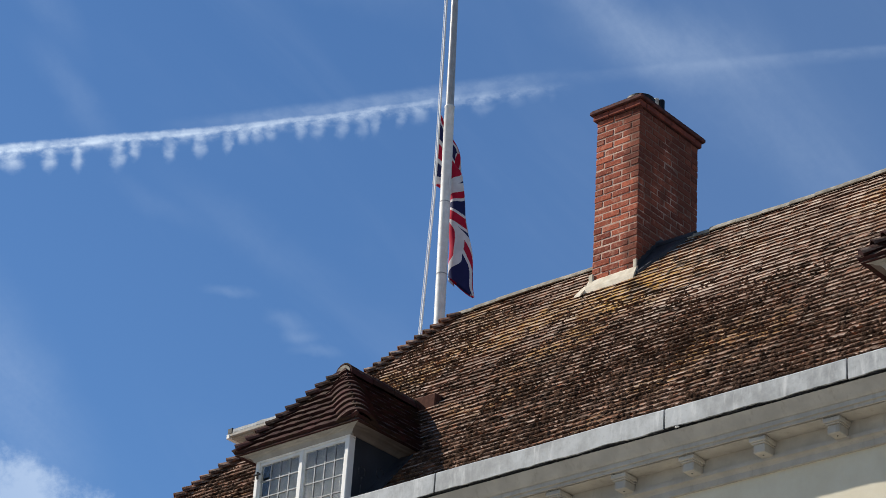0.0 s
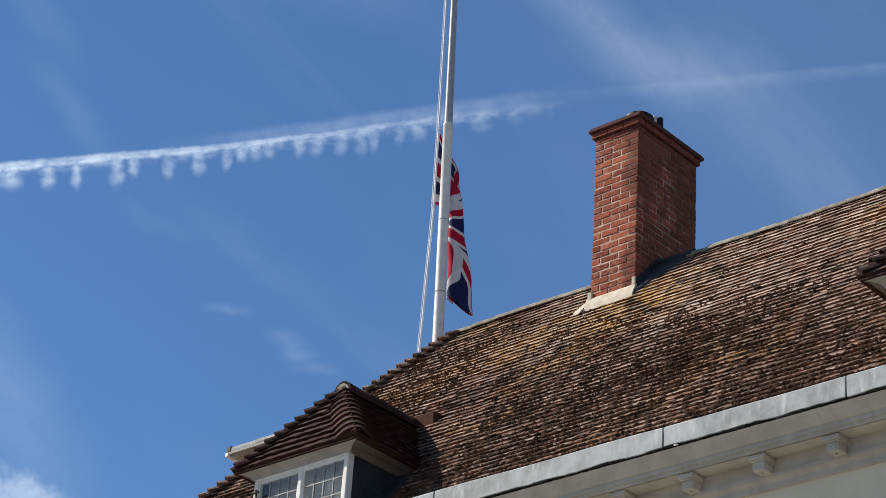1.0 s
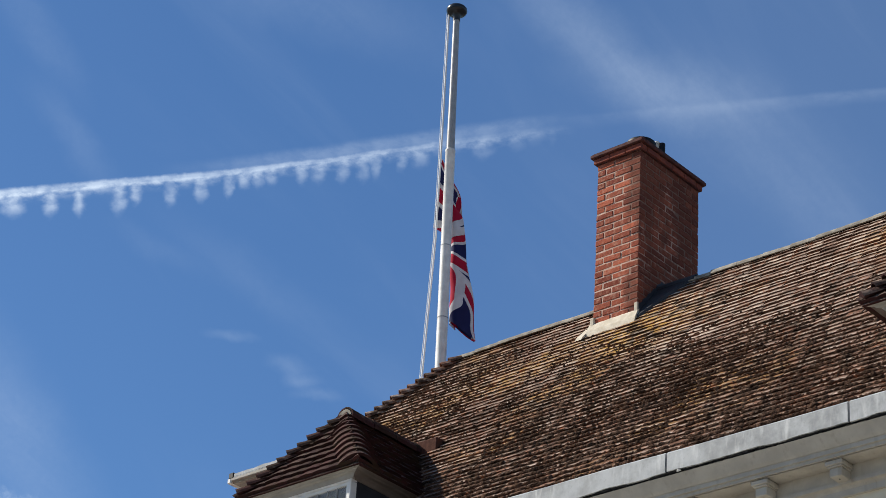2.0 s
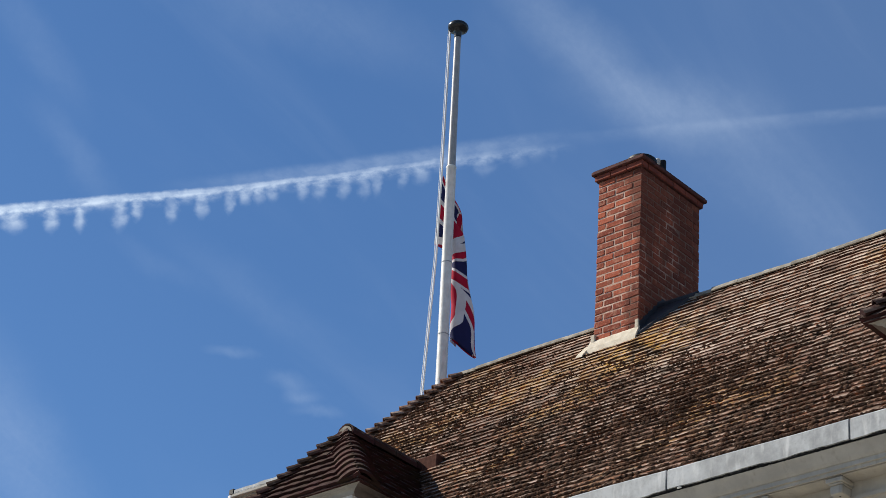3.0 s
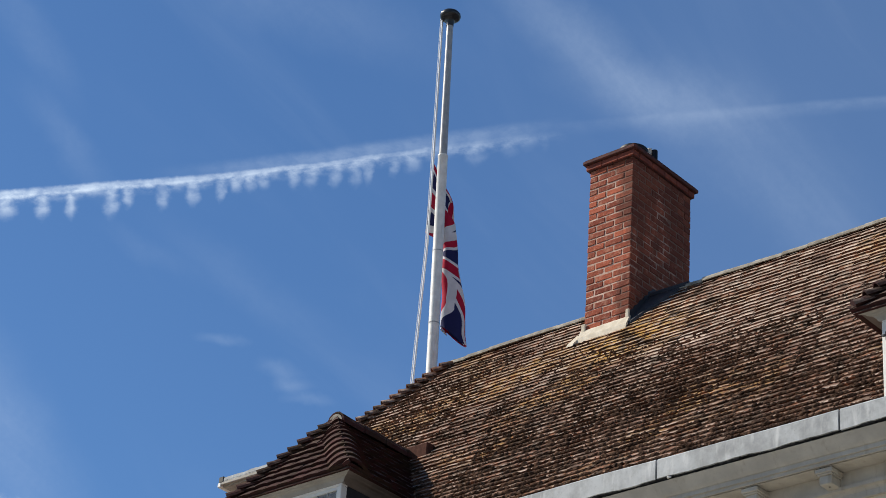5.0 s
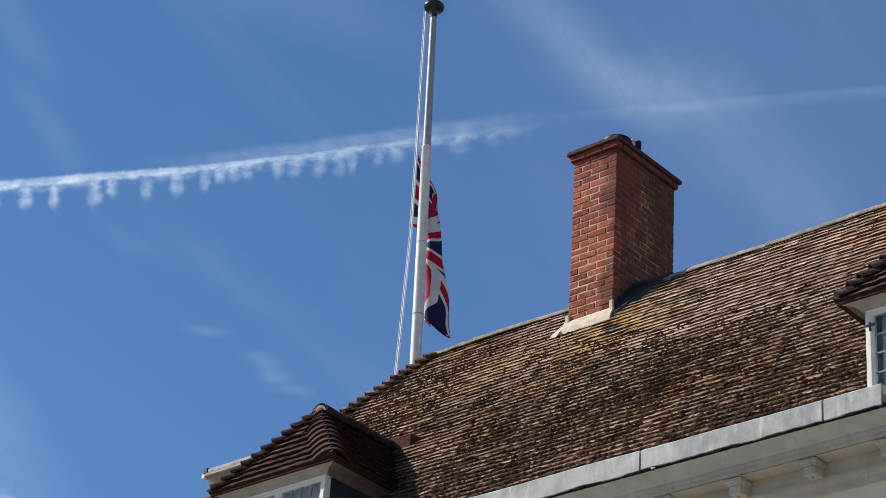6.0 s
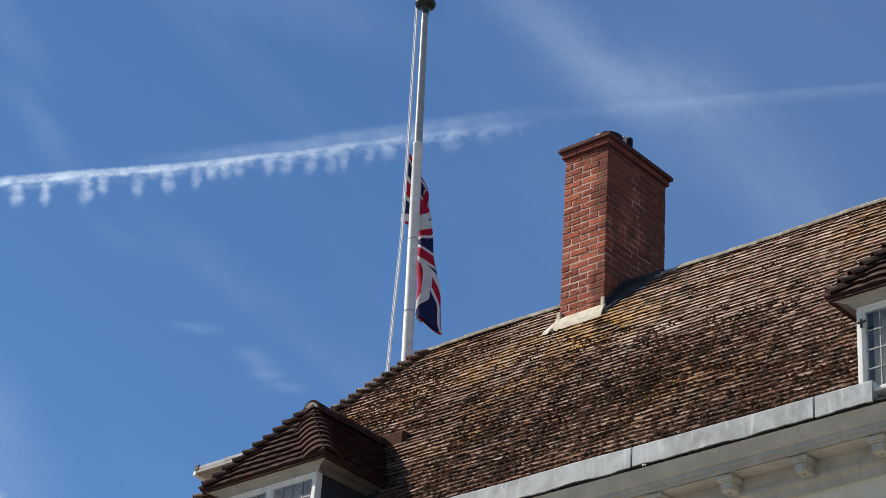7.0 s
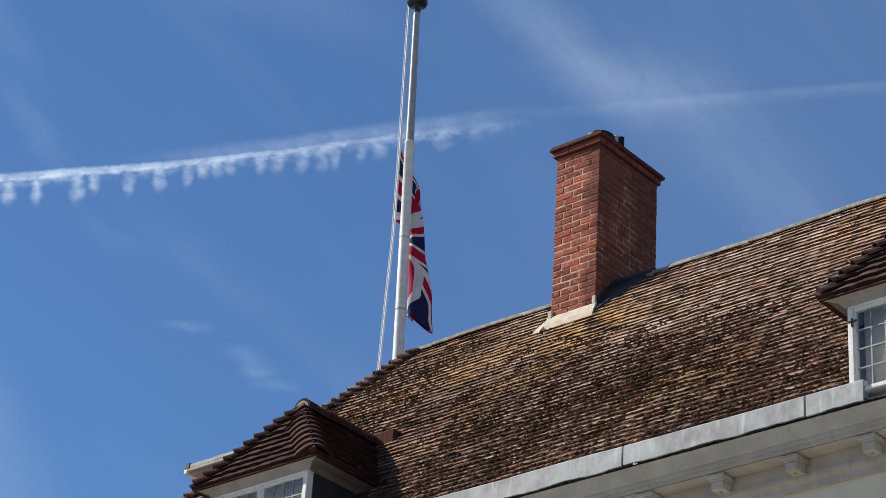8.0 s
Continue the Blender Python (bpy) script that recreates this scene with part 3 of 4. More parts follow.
def skip_tile(x, y, z):
    """No tiles inside a dormer or the chimney."""
    for d in DORMERS:
        if abs(x - d) < 0.56 and z < 10.15:
            return True
    return CH_X + 0.04 < x < CH_X + CH_W - 0.04 and CH_Y + 0.03 < y < CH_Y + CH_D


def tile_slope(frame_m, width, run_up, left_cut, right_cut, seed, near=None):
    """All tiles of one slope. frame_m: x along the eaves, y up the slope, z out. The cuts give the hips' slant. Tiles in the stretch near are given back as poses."""
    rnd = random.Random(seed)
    vs, fs, poses = [], [], []
    n = int(run_up / GAUGE)
    for c in range(n + 1):
        s = c * GAUGE
        x = left_cut * s - TILE_W * (0.5 if c % 2 else 0.0) - rnd.random() * 0.01
        hi = width - right_cut * s
        swing = 0.004 * math.sin(c * 1.3)
        while x < hi:
            mid = x + TILE_W / 2
            world = frame_m @ Vector((mid, s + 0.05, 0))
            wave = 0.010 * noise.noise((mid * 0.5, s * 0.5, seed)) + 0.005 * noise.noise((mid * 2, s * 2, seed))
            jig = Matrix.Translation((mid + rnd.uniform(-0.003, 0.003), s + swing + rnd.gauss(0, 0.0045) + 0.012 * noise.noise((mid * 0.7, c * 3.3, seed)), wave + rnd.gauss(0, 0.0015)))
            jig = jig @ Euler((rnd.gauss(0, 0.028), rnd.gauss(0, 0.008), rnd.gauss(0, 0.009))).to_matrix().to_4x4()
            inside = x > left_cut * (s + 0.14) and x + TILE_W < hi - right_cut * 0.14
            if not (mid + TILE_W < left_cut * s or skip_tile(world.x, world.y, world.z)):
                if near and inside and near(world, c):
                    poses.append(frame_m @ jig)
                else:
                    o = len(vs)
                    for v in tile_verts(TILE_W - 0.002, 0.14, TILE_T, 0.002 + rnd.uniform(-0.001, 0.0015)):
                        q = jig @ Vector(v)
                        q.y = min(q.y, run_up - 0.02)
                        q.x = min(max(q.x, left_cut * q.y), width - right_cut * q.y)
                        vs.append(frame_m @ q)
                    fs += [tuple(i + o for i in f) for f in TILE_FACES]
            x += TILE_W
    return vs, fs, poses


def slope_frame(corner, along, up):
    a, b = Vector(along).normalized(), Vector(up).normalized()
    c = a.cross(b)
    m = Matrix((a, b, c)).transposed().to_4x4()
    m.translation = corner
    return m


SLOPE = RUN / CP
front_m = slope_frame((LEFT_X, EAVE_Y, EAVE_Z), (1, 0, 0), (0, CP, SP))
back_m = slope_frame((RIGHT_X, BACK_Y, EAVE_Z), (-1, 0, 0), (0, -CP, SP))
left_m = slope_frame((LEFT_X, BACK_Y, EAVE_Z), (0, -1, 0), (CP, 0, SP))
right_m = slope_frame((RIGHT_X, EAVE_Y, EAVE_Z), (0, 1, 0), (-CP, 0, SP))
tiles = tile_slope(front_m, RIGHT_X - LEFT_X, SLOPE, CP, CP, 3, lambda w, c: -10.9 < w.x < -8.35 and c < 19)
tagged(part("roof_tiles", tiles[:2], TILE_MASS, roof), kind="stuff")
TILE_POSES = tiles[2]
others = join([tile_slope(back_m, RIGHT_X - LEFT_X, SLOPE, CP, CP, 5)[:2], tile_slope(left_m, BACK_Y - EAVE_Y, SLOPE, CP, CP, 7)[:2],
               tile_slope(right_m, BACK_Y - EAVE_Y, SLOPE, CP, CP, 9)[:2]])
tagged(part("roof_tiles", others, TILE_MASS, roof), kind="stuff")



def moss_lumps(count, seed):
    """Cushions of moss that sit on the tails of the tiles, thickest low on the roof."""
    rn = random.Random(seed)
    vs, fs, made = [], [], 0
    while made < count:
        x, c = rn.uniform(1.0, RIGHT_X - LEFT_X - 1.0), rn.randrange(0, 48)
        s = c * GAUGE + rn.uniform(-0.006, 0.014)
        w = front_m @ Vector((x, s, 0))
        clean = max(0.0, min(1.0, (w.x + 13.2) / 1.2)) * max(0.0, min(1.0, (c - 30 - 7 * noise.noise((x * 0.6, 0, 2))) / 7))
        dense = 0.70 - 0.0095 * c - 0.55 * clean + 0.40 * noise.noise((x * 0.8, s * 0.8, 5)) + 0.6 * noise.noise((x * 3.5, s * 3.5, 8))
        if rn.random() > dense or skip_tile(w.x, w.y, w.z) or not CP * s + 0.1 < x < RIGHT_X - LEFT_X - CP * s - 0.1:
            continue
        made += 1
        big = rn.random() < 0.20 * (1 - c / 26)
        rx, ry, h = rn.uniform(0.007, 0.034 - 0.0004 * c) * rn.uniform(0.5, 1.4), rn.uniform(0.007, 0.020 - 0.0002 * c), rn.uniform(0.004, 0.015)
        if big:
            rx, ry, h = rn.uniform(0.020, 0.046), rn.uniform(0.014, 0.028), rn.uniform(0.009, 0.020)
        m = front_m @ Matrix.Translation((x, s, -0.004)) @ pose(0, 0, 0, 0, 0, rn.uniform(-15, 15))
        o = len(vs)
        for k, (rr, hh) in enumerate(((1.0, -0.3), (0.95, 0.35), (0.6, 0.85))):
            for i in range(7):
                t = 2 * math.pi * (i + 0.5 * k) / 7
                g = rn.uniform(0.6, 1.3)
                vs.append(m @ Vector((rr * g * rx * math.cos(t), rr * g * ry * math.sin(t), h * hh * rn.uniform(0.5, 1.5))))
        vs.append(m @ Vector((0, 0, h)))
        for k in (0, 1):
            for i in range(7):
                fs.append((o + 7 * k + i, o + 7 * k + (i + 1) % 7, o + 7 * k + 7 + (i + 1) % 7, o + 7 * k + 7 + i))
        fs += [(o + 14 + i, o + 14 + (i + 1) % 7, o + 21) for i in range(7)]
    return vs, fs


tagged(part("moss", moss_lumps(31000, 61), MOSS, roof, smooth=True), kind="stuff")

# ridge tiles bedded in mortar, slightly uneven
rnd = random.Random(11)
x = RIDGE_L - 0.12
while x < RIDGE_R:
    ln = rnd.uniform(0.29, 0.32)
    dz = 0.018 * noise.noise((x * 0.6, 1, 1)) + rnd.uniform(-0.003, 0.003)
    if not CH_X - 0.2 < x < CH_X + CH_W + 0.20:
        part("ridge_tile", half_tile(pose(x, RIDGE_Y, RIDGE_Z - 0.072 + dz, 0, rnd.uniform(-0.8, 0.8), rnd.uniform(-0.8, 0.8)), ln - 0.003, 0.078, 0.074, 0.016, 8, 170), RIDGE, roof, smooth=False)
    x += ln


def hip_bonnets(foot, top, count, parent, mat, seed, r0=0.092, r1=0.055, length=0.22, lift=0.034, tip=14.0, arc=170):
    """Bonnet tiles, one a course, up a hip from foot to top."""
    rn = random.Random(seed)
    foot, top = Vector(foot), Vector(top)
    d = (top - foot).normalized()
    side = d.cross(Vector((0, 0, 1))).normalized()
    out = side.cross(d).normalized()
    for i in range(count - 1):
        p = foot + (top - foot) * ((i + 0.1) / count) + out * (lift - 0.045 + rn.uniform(-0.004, 0.004)) + d * rn.uniform(-0.006, 0.006)
        m = Matrix((d, -side, out)).transposed().to_4x4()
        m.translation = p
        m = m @ pose(0, 0, 0, rn.uniform(-2, 2), tip + rn.uniform(-2, 2), rn.uniform(-2, 2))
        part("bonnet_tile", half_tile(m, length, r0, r1, 0.013 if i else r0 * 0.55, 8, arc), mat, parent)


hip_bonnets((LEFT_X, EAVE_Y, EAVE_Z), (RIDGE_L, RIDGE_Y, RIDGE_Z), 51, roof, BONNET, 21)
hip_bonnets((RIGHT_X, EAVE_Y, EAVE_Z), (RIDGE_R, RIDGE_Y, RIDGE_Z), 51, roof, BONNET, 22)
hip_bonnets((LEFT_X, BACK_Y, EAVE_Z), (RIDGE_L, RIDGE_Y, RIDGE_Z), 51, roof, BONNET, 23)
hip_bonnets((RIGHT_X, BACK_Y, EAVE_Z), (RIDGE_R, RIDGE_Y, RIDGE_Z), 51, roof, BONNET, 24)


# ---- chimney ----
def course_plan(odd):
    """Bricks of one course as (x0, x1, y0, y1): front, right side, the rest."""
    S, H, J = 0.215, 0.1025, 0.010
    row = [H, S, S] if odd else [S, S, H]
    front, right, rest = [], [], []
    x = 0.0
    for i, w in enumerate(row):
        d = S if w == H and i in (0, len(row) - 1) else H
        front.append((x, x + w, 0.0, d))
        rest.append((x, x + w, CH_D - d, CH_D))
        x += w + J
    near = S if row[-1] == H else H
    y, i = near + J, 0
    while y < CH_D - H - J - 0.02:
        w = min(S, CH_D - H - J - y)
        right.append((CH_W - H, CH_W, y, y + w))
        rest.append((0.0, H, y, y + w))
        y, i = y + w + J, i + 1
    return front, right, rest


def brick_mesh(size, seed):
    bm = box([-s / 2 for s in size], [s / 2 for s in size], 0.006)
    rn = random.Random(seed)
    for v in bm.verts:
        v.co += Vector((rn.uniform(-0.0022, 0.0022), rn.uniform(-0.0022, 0.0022), rn.uniform(-0.0030, 0.0024)))
    me = bpy.data.meshes.new("brick")
    bm.to_mesh(me)
    bm.free()
    me.materials.append(BRICK)
    return me


def make_chimney():
    ch = tagged(new("chimney"), "red brick chimney stack with an oversailing cap on the ridge", "chimney")
    ch.location = (CH_X, CH_Y, 12.0)
    base, top, step = 0.02, 2.43, 0.075
    n = round((top - base) / step)
    part("mortar_core", box((0.006, 0.006, -0.4), (CH_W - 0.006, CH_D - 0.006, top), 0.0), MORTAR, ch, "pale sandy mortar joints")
    rn, made, rest = random.Random(5), {}, []
    for c in range(n):
        z = top - (c + 1) * step + 0.005
        for kind, row in enumerate(course_plan(c % 2)):
            for x0, x1, y0, y1 in row:
                m = pose((x0 + x1) / 2 + rn.gauss(0, 0.0016), (y0 + y1) / 2 + rn.gauss(0, 0.0016), z + 0.0325 + rn.gauss(0, 0.002), rn.gauss(0, 0.5), rn.gauss(0, 0.6), rn.gauss(0, 0.4))
                size = (x1 - x0 - 0.002, y1 - y0 - 0.002, 0.064)
                if kind < 2 and z > 0.35:
                    key = (*(round(s, 3) for s in size), rn.randrange(5))
                    if key not in made:
                        made[key] = brick_mesh(key[:3], key[3])
                    piece("brick", made[key], m, ch)
                else:
                    bm = box([-s / 2 for s in size], [s / 2 for s in size])
                    bm.verts.index_update()
                    rest.append(([m @ v.co for v in bm.verts], [tuple(v.index for v in f.verts) for f in bm.faces]))
                    bm.free()
    tagged(part("bricks", join(rest), BRICK_MASS, ch), kind="stuff")
    # oversailing course of bricks and the cap
    o = 0.032
    for ax, length in (("x", CH_W + 2 * o), ("y", CH_D + 2 * o - 0.205 - 0.02)):
        k = max(1, round(length / 0.225))
        w = length / k
        for side in (0, 1):
            for i in range(k):
                if ax == "x":
                    lo = (-o + i * w, -o if side == 0 else CH_D + o - 0.1025, top + 0.004)
                    hi = (lo[0] + w - 0.004, lo[1] + 0.1025, top + 0.067)
                else:
                    lo = (CH_W + o - 0.1025 if side == 0 else -o, -o + 0.1125 + i * w, top + 0.004)
                    hi = (lo[0] + 0.1025, lo[1] + w - 0.004, top + 0.067)
                part("corbel_brick", box(lo, hi, 0.006), CORBEL, ch, "darker oversailing brick")
    part("mortar_bed", box((-0.02, -0.02, top - 0.002), (CH_W + 0.02, CH_D + 0.02, top + 0.071)), CAPPING, ch)
    cap = bmesh.new()
    add_box(cap, (-0.060, -0.060, top + 0.069), (CH_W + 0.060, CH_D + 0.060, top + 0.112), 0.008)
    add_box(cap, (-0.048, -0.048, top + 0.111), (CH_W + 0.048, CH_D + 0.048, top + 0.128), 0.010)
    part("cap", cap, CAPPING, ch, "dark red brick-on-edge capping")
    part("pot", lathe([(0.14, top + 0.12), (0.135, top + 0.33), (0.145, top + 0.34), (0.155, top + 0.35), (0.155, top + 0.395), (0.145, top + 0.405), (0.12, top + 0.405), (0.11, top + 0.2)], Matrix.Translation((0.235, 0.42, 0)), 24), BLACK, ch, "squat black chimney pot", True)
    # one flue as two pipes: black for its shaded half, white for its sunlit half
    flue = part("flue", lathe([(0.034, top + 0.12), (0.034, top + 0.505), (0.030, top + 0.51)], Matrix.Translation((0.31, 0.687, 0)), 16), BLACK, ch, "narrow dark pipe drawn as the shaded half of one flue", True)
    part("flue_lit_half", lathe([(0.026, top + 0.30), (0.028, top + 0.50), (0.033, top + 0.502), (0.033, top + 0.522), (0.028, top + 0.525)], Matrix.Translation((0.268, 0.65, 0)), 16), WHITE, flue, "white pipe drawn as the sunlit half of the flue", True)
    # cement fillet round the foot
    zf = roof_z(CH_Y) - 12.0
    wave = lambda x, y, z: 0.008 * noise.noise((x * 9, y * 5, 1))
    part("fillet", sweep([(-0.075, zf - 0.10), (-0.06, zf - 0.035), (-0.02, zf + 0.05), (0.004, zf + 0.075), (0.004, zf - 0.1)], -0.03, CH_W + 0.02, 14, wave), FILLET, ch, "cream cement fillet at the chimney foot")
    part("upstand", box((CH_W - 0.03, -0.02, zf - 0.05), (CH_W + 0.014, 0.004, zf + 0.15), 0.006), FILLET, ch)
    part("upstand", box((-0.02, -0.025, zf - 0.05), (0.03, 0.004, zf + 0.13), 0.006), FILLET, ch)
    part("fillet", sweep([(-0.14, zf - 0.155), (-0.12, zf - 0.115), (0.02, zf + 0.045), (0.02, zf - 0.0)], -0.11, -0.03, 5, wave), FILLET, ch)
    # stepped lead flashing along the side, dark enough to deepen the foot's shade
    yr, zr = RIDGE_Y - CH_Y, zf + (RIDGE_Y - CH_Y) * TP
    steps = 5
    line = [(0.01, zf - 0.05), (yr, zr - 0.09), (CH_D - 0.02, zr - 0.09), (CH_D - 0.02, zr + 0.08), (yr, zr + 0.08)]
    for i in range(steps, 0, -1):
        y1, y0 = yr * i / steps, yr * (i - 1) / steps + 0.01
        line += [(y1 - 0.005, zf + 0.10 + y1 * TP * 0.92), (y0, zf + 0.10 + y0 * TP * 0.92 + 0.03)]
    part("shade_flashing", sweep(line, CH_W - 0.004, CH_W + 0.006), LEAD_AND_SHADE, ch, "dark stepped lead flashing that deepens the shade at the foot")
    # dark wedge cut to the shadow that the stack casts on the slope
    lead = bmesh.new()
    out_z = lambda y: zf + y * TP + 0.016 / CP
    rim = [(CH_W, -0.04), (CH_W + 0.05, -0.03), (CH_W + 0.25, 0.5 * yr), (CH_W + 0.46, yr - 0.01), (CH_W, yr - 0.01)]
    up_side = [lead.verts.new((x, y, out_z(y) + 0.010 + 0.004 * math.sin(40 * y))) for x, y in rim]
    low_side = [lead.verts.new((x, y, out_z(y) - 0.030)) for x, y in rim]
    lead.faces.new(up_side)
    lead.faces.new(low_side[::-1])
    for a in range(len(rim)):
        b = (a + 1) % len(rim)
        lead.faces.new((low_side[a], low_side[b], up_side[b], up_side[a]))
    part("stack_shadow", lead, LEAD_AND_SHADE, ch, "dark sheet shaped like the shadow of the stack on the slope")
    # dark cover where the ridge lies in the stack's shadow
    part("ridge_shadow", half_tile(pose(CH_W - 0.02, yr, zr - 0.055, 0, 0, 0), 0.47, 0.082, 0.078, 0.012, 8, 178), LEAD_AND_SHADE, ch, "dark cover standing in for the shadow on the ridge")
    return ch


chimney = make_chimney()


# ---- dormer windows ----
def make_dormer(cx):
    d = tagged(new("dormer_window"), "tiled dormer with white framed small-paned casement window and dark lead cheeks", "dormer", "dormers on the roof")
    d.location = (cx, 13.53, 9.20)
    half, head = 0.585, 0.85          # half width of the front, height of the posts' tops
    back = 1.35
    foot = 0.0
    zr = lambda y: roof_z(13.53 + y) - 9.20
    # cheeks follow the roof's slope
    for s in (-1, 1):
        x0, x1 = (s * (half - 0.05), s * (half - 0.004))
        prof = [(0.05, foot), (0.05, head + 0.02), (back * 0.75, head + 0.02), (back * 0.75, zr(back * 0.75) - 0.2)]
        vs, fs = sweep(prof, min(x0, x1), max(x0, x1))
        cheek = part("cheek", (vs, fs), LEAD_AND_SHADE, d, "dark lead clad cheek")
        for yy, zz in ((0.19, 0.515), (0.42, 0.58)):
            ring = [(s * (half - 0.004), yy + 0.045 * math.cos(a), zz + 0.05 * math.sin(a)) for a in (2 * math.pi * i / 14 for i in range(15))]
            part("lead_clip", join([tube(ring, 0.006, 5), tube([(s * (half - 0.004), yy, zz - 0.05), (s * (half - 0.004), yy - 0.005, zz - 0.2)], 0.006, 5)]), CLIP, cheek)
    # dark sheet on the slope beside one cheek, standing in for the dormer's shadow
    y0, y1 = 0.04, 0.66
    prof = [(y0, zr(y0) + 0.010), (y0, zr(y0) + 0.032), (y1, zr(y1) + 0.032), (y1, zr(y1) + 0.010)]
    sag = lambda x, y, z: -0.012 * max(0.0, 1 - abs(x - half - 0.09) / 0.10) + 0.004 * noise.noise((x * 9, y * 3, 1))
    part("shade_flashing", sweep(prof, half - 0.02, half + 0.16, 8, sag), LEAD_AND_SHADE, d, "dark sheet beside the cheek standing in for the dormer shadow")
    # frame
    P = 0.047
    wf = part("window_frame", box((-half, 0, head - 0.055), (half, 0.08, head), 0.005), WHITE, d, "white painted timber frame")
    for x0 in (-half, -P / 2, half - P):
        part("post", box((x0, -0.004, foot), (x0 + P, 0.078, head - 0.056), 0.006), WHITE, wf)
    part("sill", box((-half - 0.02, -0.05, 0.06), (half + 0.02, 0.07, 0.10), 0.008), WHITE, wf)
    # casements of small panes
    for a, b in ((-half + P, -P / 2), (P / 2, half - P)):
        lo, hi = 0.10, head - 0.057
        cs = part("casement", join([sweep([(0.012, z0), (0.012, z1), (0.05, z1), (0.05, z0)], a, b) for z0, z1 in ((lo, lo + 0.03), (hi - 0.03, hi))]
                                   + [sweep([(0.012, lo + 0.03), (0.012, hi - 0.03), (0.05, hi - 0.03), (0.05, lo + 0.03)], q, q + 0.018) for q in (a, b - 0.018)]), WHITE, d, "white small-paned casement")
        a2, b2, lo2, hi2 = a + 0.018, b - 0.018, lo + 0.03, hi - 0.03
        cols, rows = 4, 4
        for i in range(1, cols):
            xx = a2 + (b2 - a2) * i / cols
            part("glazing_bar", box((xx - 0.005, 0.018, lo2), (xx + 0.005, 0.036, hi2)), CAME, cs)
        for j in range(1, rows):
            zz = lo2 + (hi2 - lo2) * j / rows
            part("glazing_bar", box((a2, 0.0172, zz - 0.005), (b2, 0.0352, zz + 0.005)), CAME, cs)
        rn = random.Random(int((cx + 40) * 10 + a * 100))
        for i in range(cols):
            for j in range(rows):
                x0, x1 = a2 + (b2 - a2) * i / cols + 0.003, a2 + (b2 - a2) * (i + 1) / cols - 0.003
                z0, z1 = lo2 + (hi2 - lo2) * j / rows + 0.003, lo2 + (hi2 - lo2) * (j + 1) / rows - 0.003
                m = pose((x0 + x1) / 2, 0.027, (z0 + z1) / 2, rn.gauss(0, 0.7), 0, rn.gauss(0, 0.7))
                bm = box((-(x1 - x0) / 2, -0.002, -(z1 - z0) / 2), ((x1 - x0) / 2, 0.002, (z1 - z0) / 2))
                bm.transform(m)
                pane = part("pane", bm, GLASS, cs)
                pane.visible_shadow = False
    part("stay", join([tube([(-half + 0.012, -0.02, 0.675), (-half + 0.035, -0.035, 0.66), (-half + 0.095, -0.03, 0.665)], 0.010, 6), tube([(-half + 0.045, -0.01, 0.63), (-half + 0.045, -0.012, 0.70)], 0.010, 6)]), CLIP, wf, "dark metal casement hinge")
    part("blind", box((-half + 0.04, 0.16, foot), (half - 0.04, 0.17, head - 0.02)), BLIND, d, "grey blind behind the glass")
    # moulded eaves
    prof = [(-0.085, 0.90), (-0.085, 0.882), (-0.072, 0.872), (-0.05, 0.868), (-0.044, 0.858), (-0.026, 0.852), (-0.016, 0.838), (-0.006, 0.81), (0.03, 0.81), (0.03, 0.90)]
    vs, fs = sweep(prof, -1, 1)
    vs = [(v[0] * (half + 1.9 * max(0, -v[1]) + 0.012), v[1], v[2]) for v in vs]
    part("eaves_board", (vs, fs), EAVES, d, "grey-white moulded eaves board")
    for s in (-1, 1):
        vs, fs = sweep([(p[0], p[1]) for p in prof], 0, 1)
        vs = [(s * (half - 0.004 + 1.9 * max(-0.015, -v[1])), (v[1] + 0.004 if v[0] == 0 else back * 0.75), v[2] + 0.001) for v in vs]
        part("eaves_board", (vs, fs if s < 0 else [f[::-1] for f in fs]), SIDE_EAVES, d, "side eaves board, darker than the front one")
    # hipped tile roof
    ew, ef, rise = half + 0.185, -0.105, 0.880
    apex_y = 0.46
    ez = 0.905
    rz = ez + rise
    rend = 1.62
    # deck
    dv = [(-ew, ef, ez - 0.03), (ew, ef, ez - 0.03), (0, apex_y, rz - 0.04), (0, rend, rz - 0.04), (ew, rend * 0.72, ez - 0.03), (-ew, rend * 0.72, ez - 0.03)]
    deck = part("dormer_roof", (dv, [(0, 1, 2), (1, 4, 3, 2), (5, 0, 2, 3), (0, 5, 4, 1)]), DORMER_MASS, d, "dark red-brown tiled hipped dormer roof")
    fr = slope_frame((-ew, ef, ez), (1, 0, 0), (0, apex_y - ef, rise))
    ln = math.hypot(apex_y - ef, rise)
    rs = slope_frame((ew, ef, ez), (0, 1, 0), (-ew, 0, rise))
    ls = slope_frame((-ew, rend, ez), (0, -1, 0), (ew, 0, rise))
    sl = math.hypot(ew, rise)
    rn = random.Random(31)

    def rows(fm, lcut, rcut, width, up, seed):
        out, rn, gauge = [], random.Random(seed), 0.103
        for c in range(int(up / gauge) + 1):
            s = c * gauge
            x = lcut * s - TILE_W * (0.5 if c % 2 else 0) - 0.02
            while x < width - rcut * s:
                mid = x + TILE_W / 2
                jig = Matrix.Translation((mid, s + rn.gauss(0, 0.003), 0.012 + rn.uniform(-0.003, 0.003))) @ Euler((rn.gauss(0, 0.02), rn.gauss(0, 0.01), rn.gauss(0, 0.012))).to_matrix().to_4x4()
                vs = []
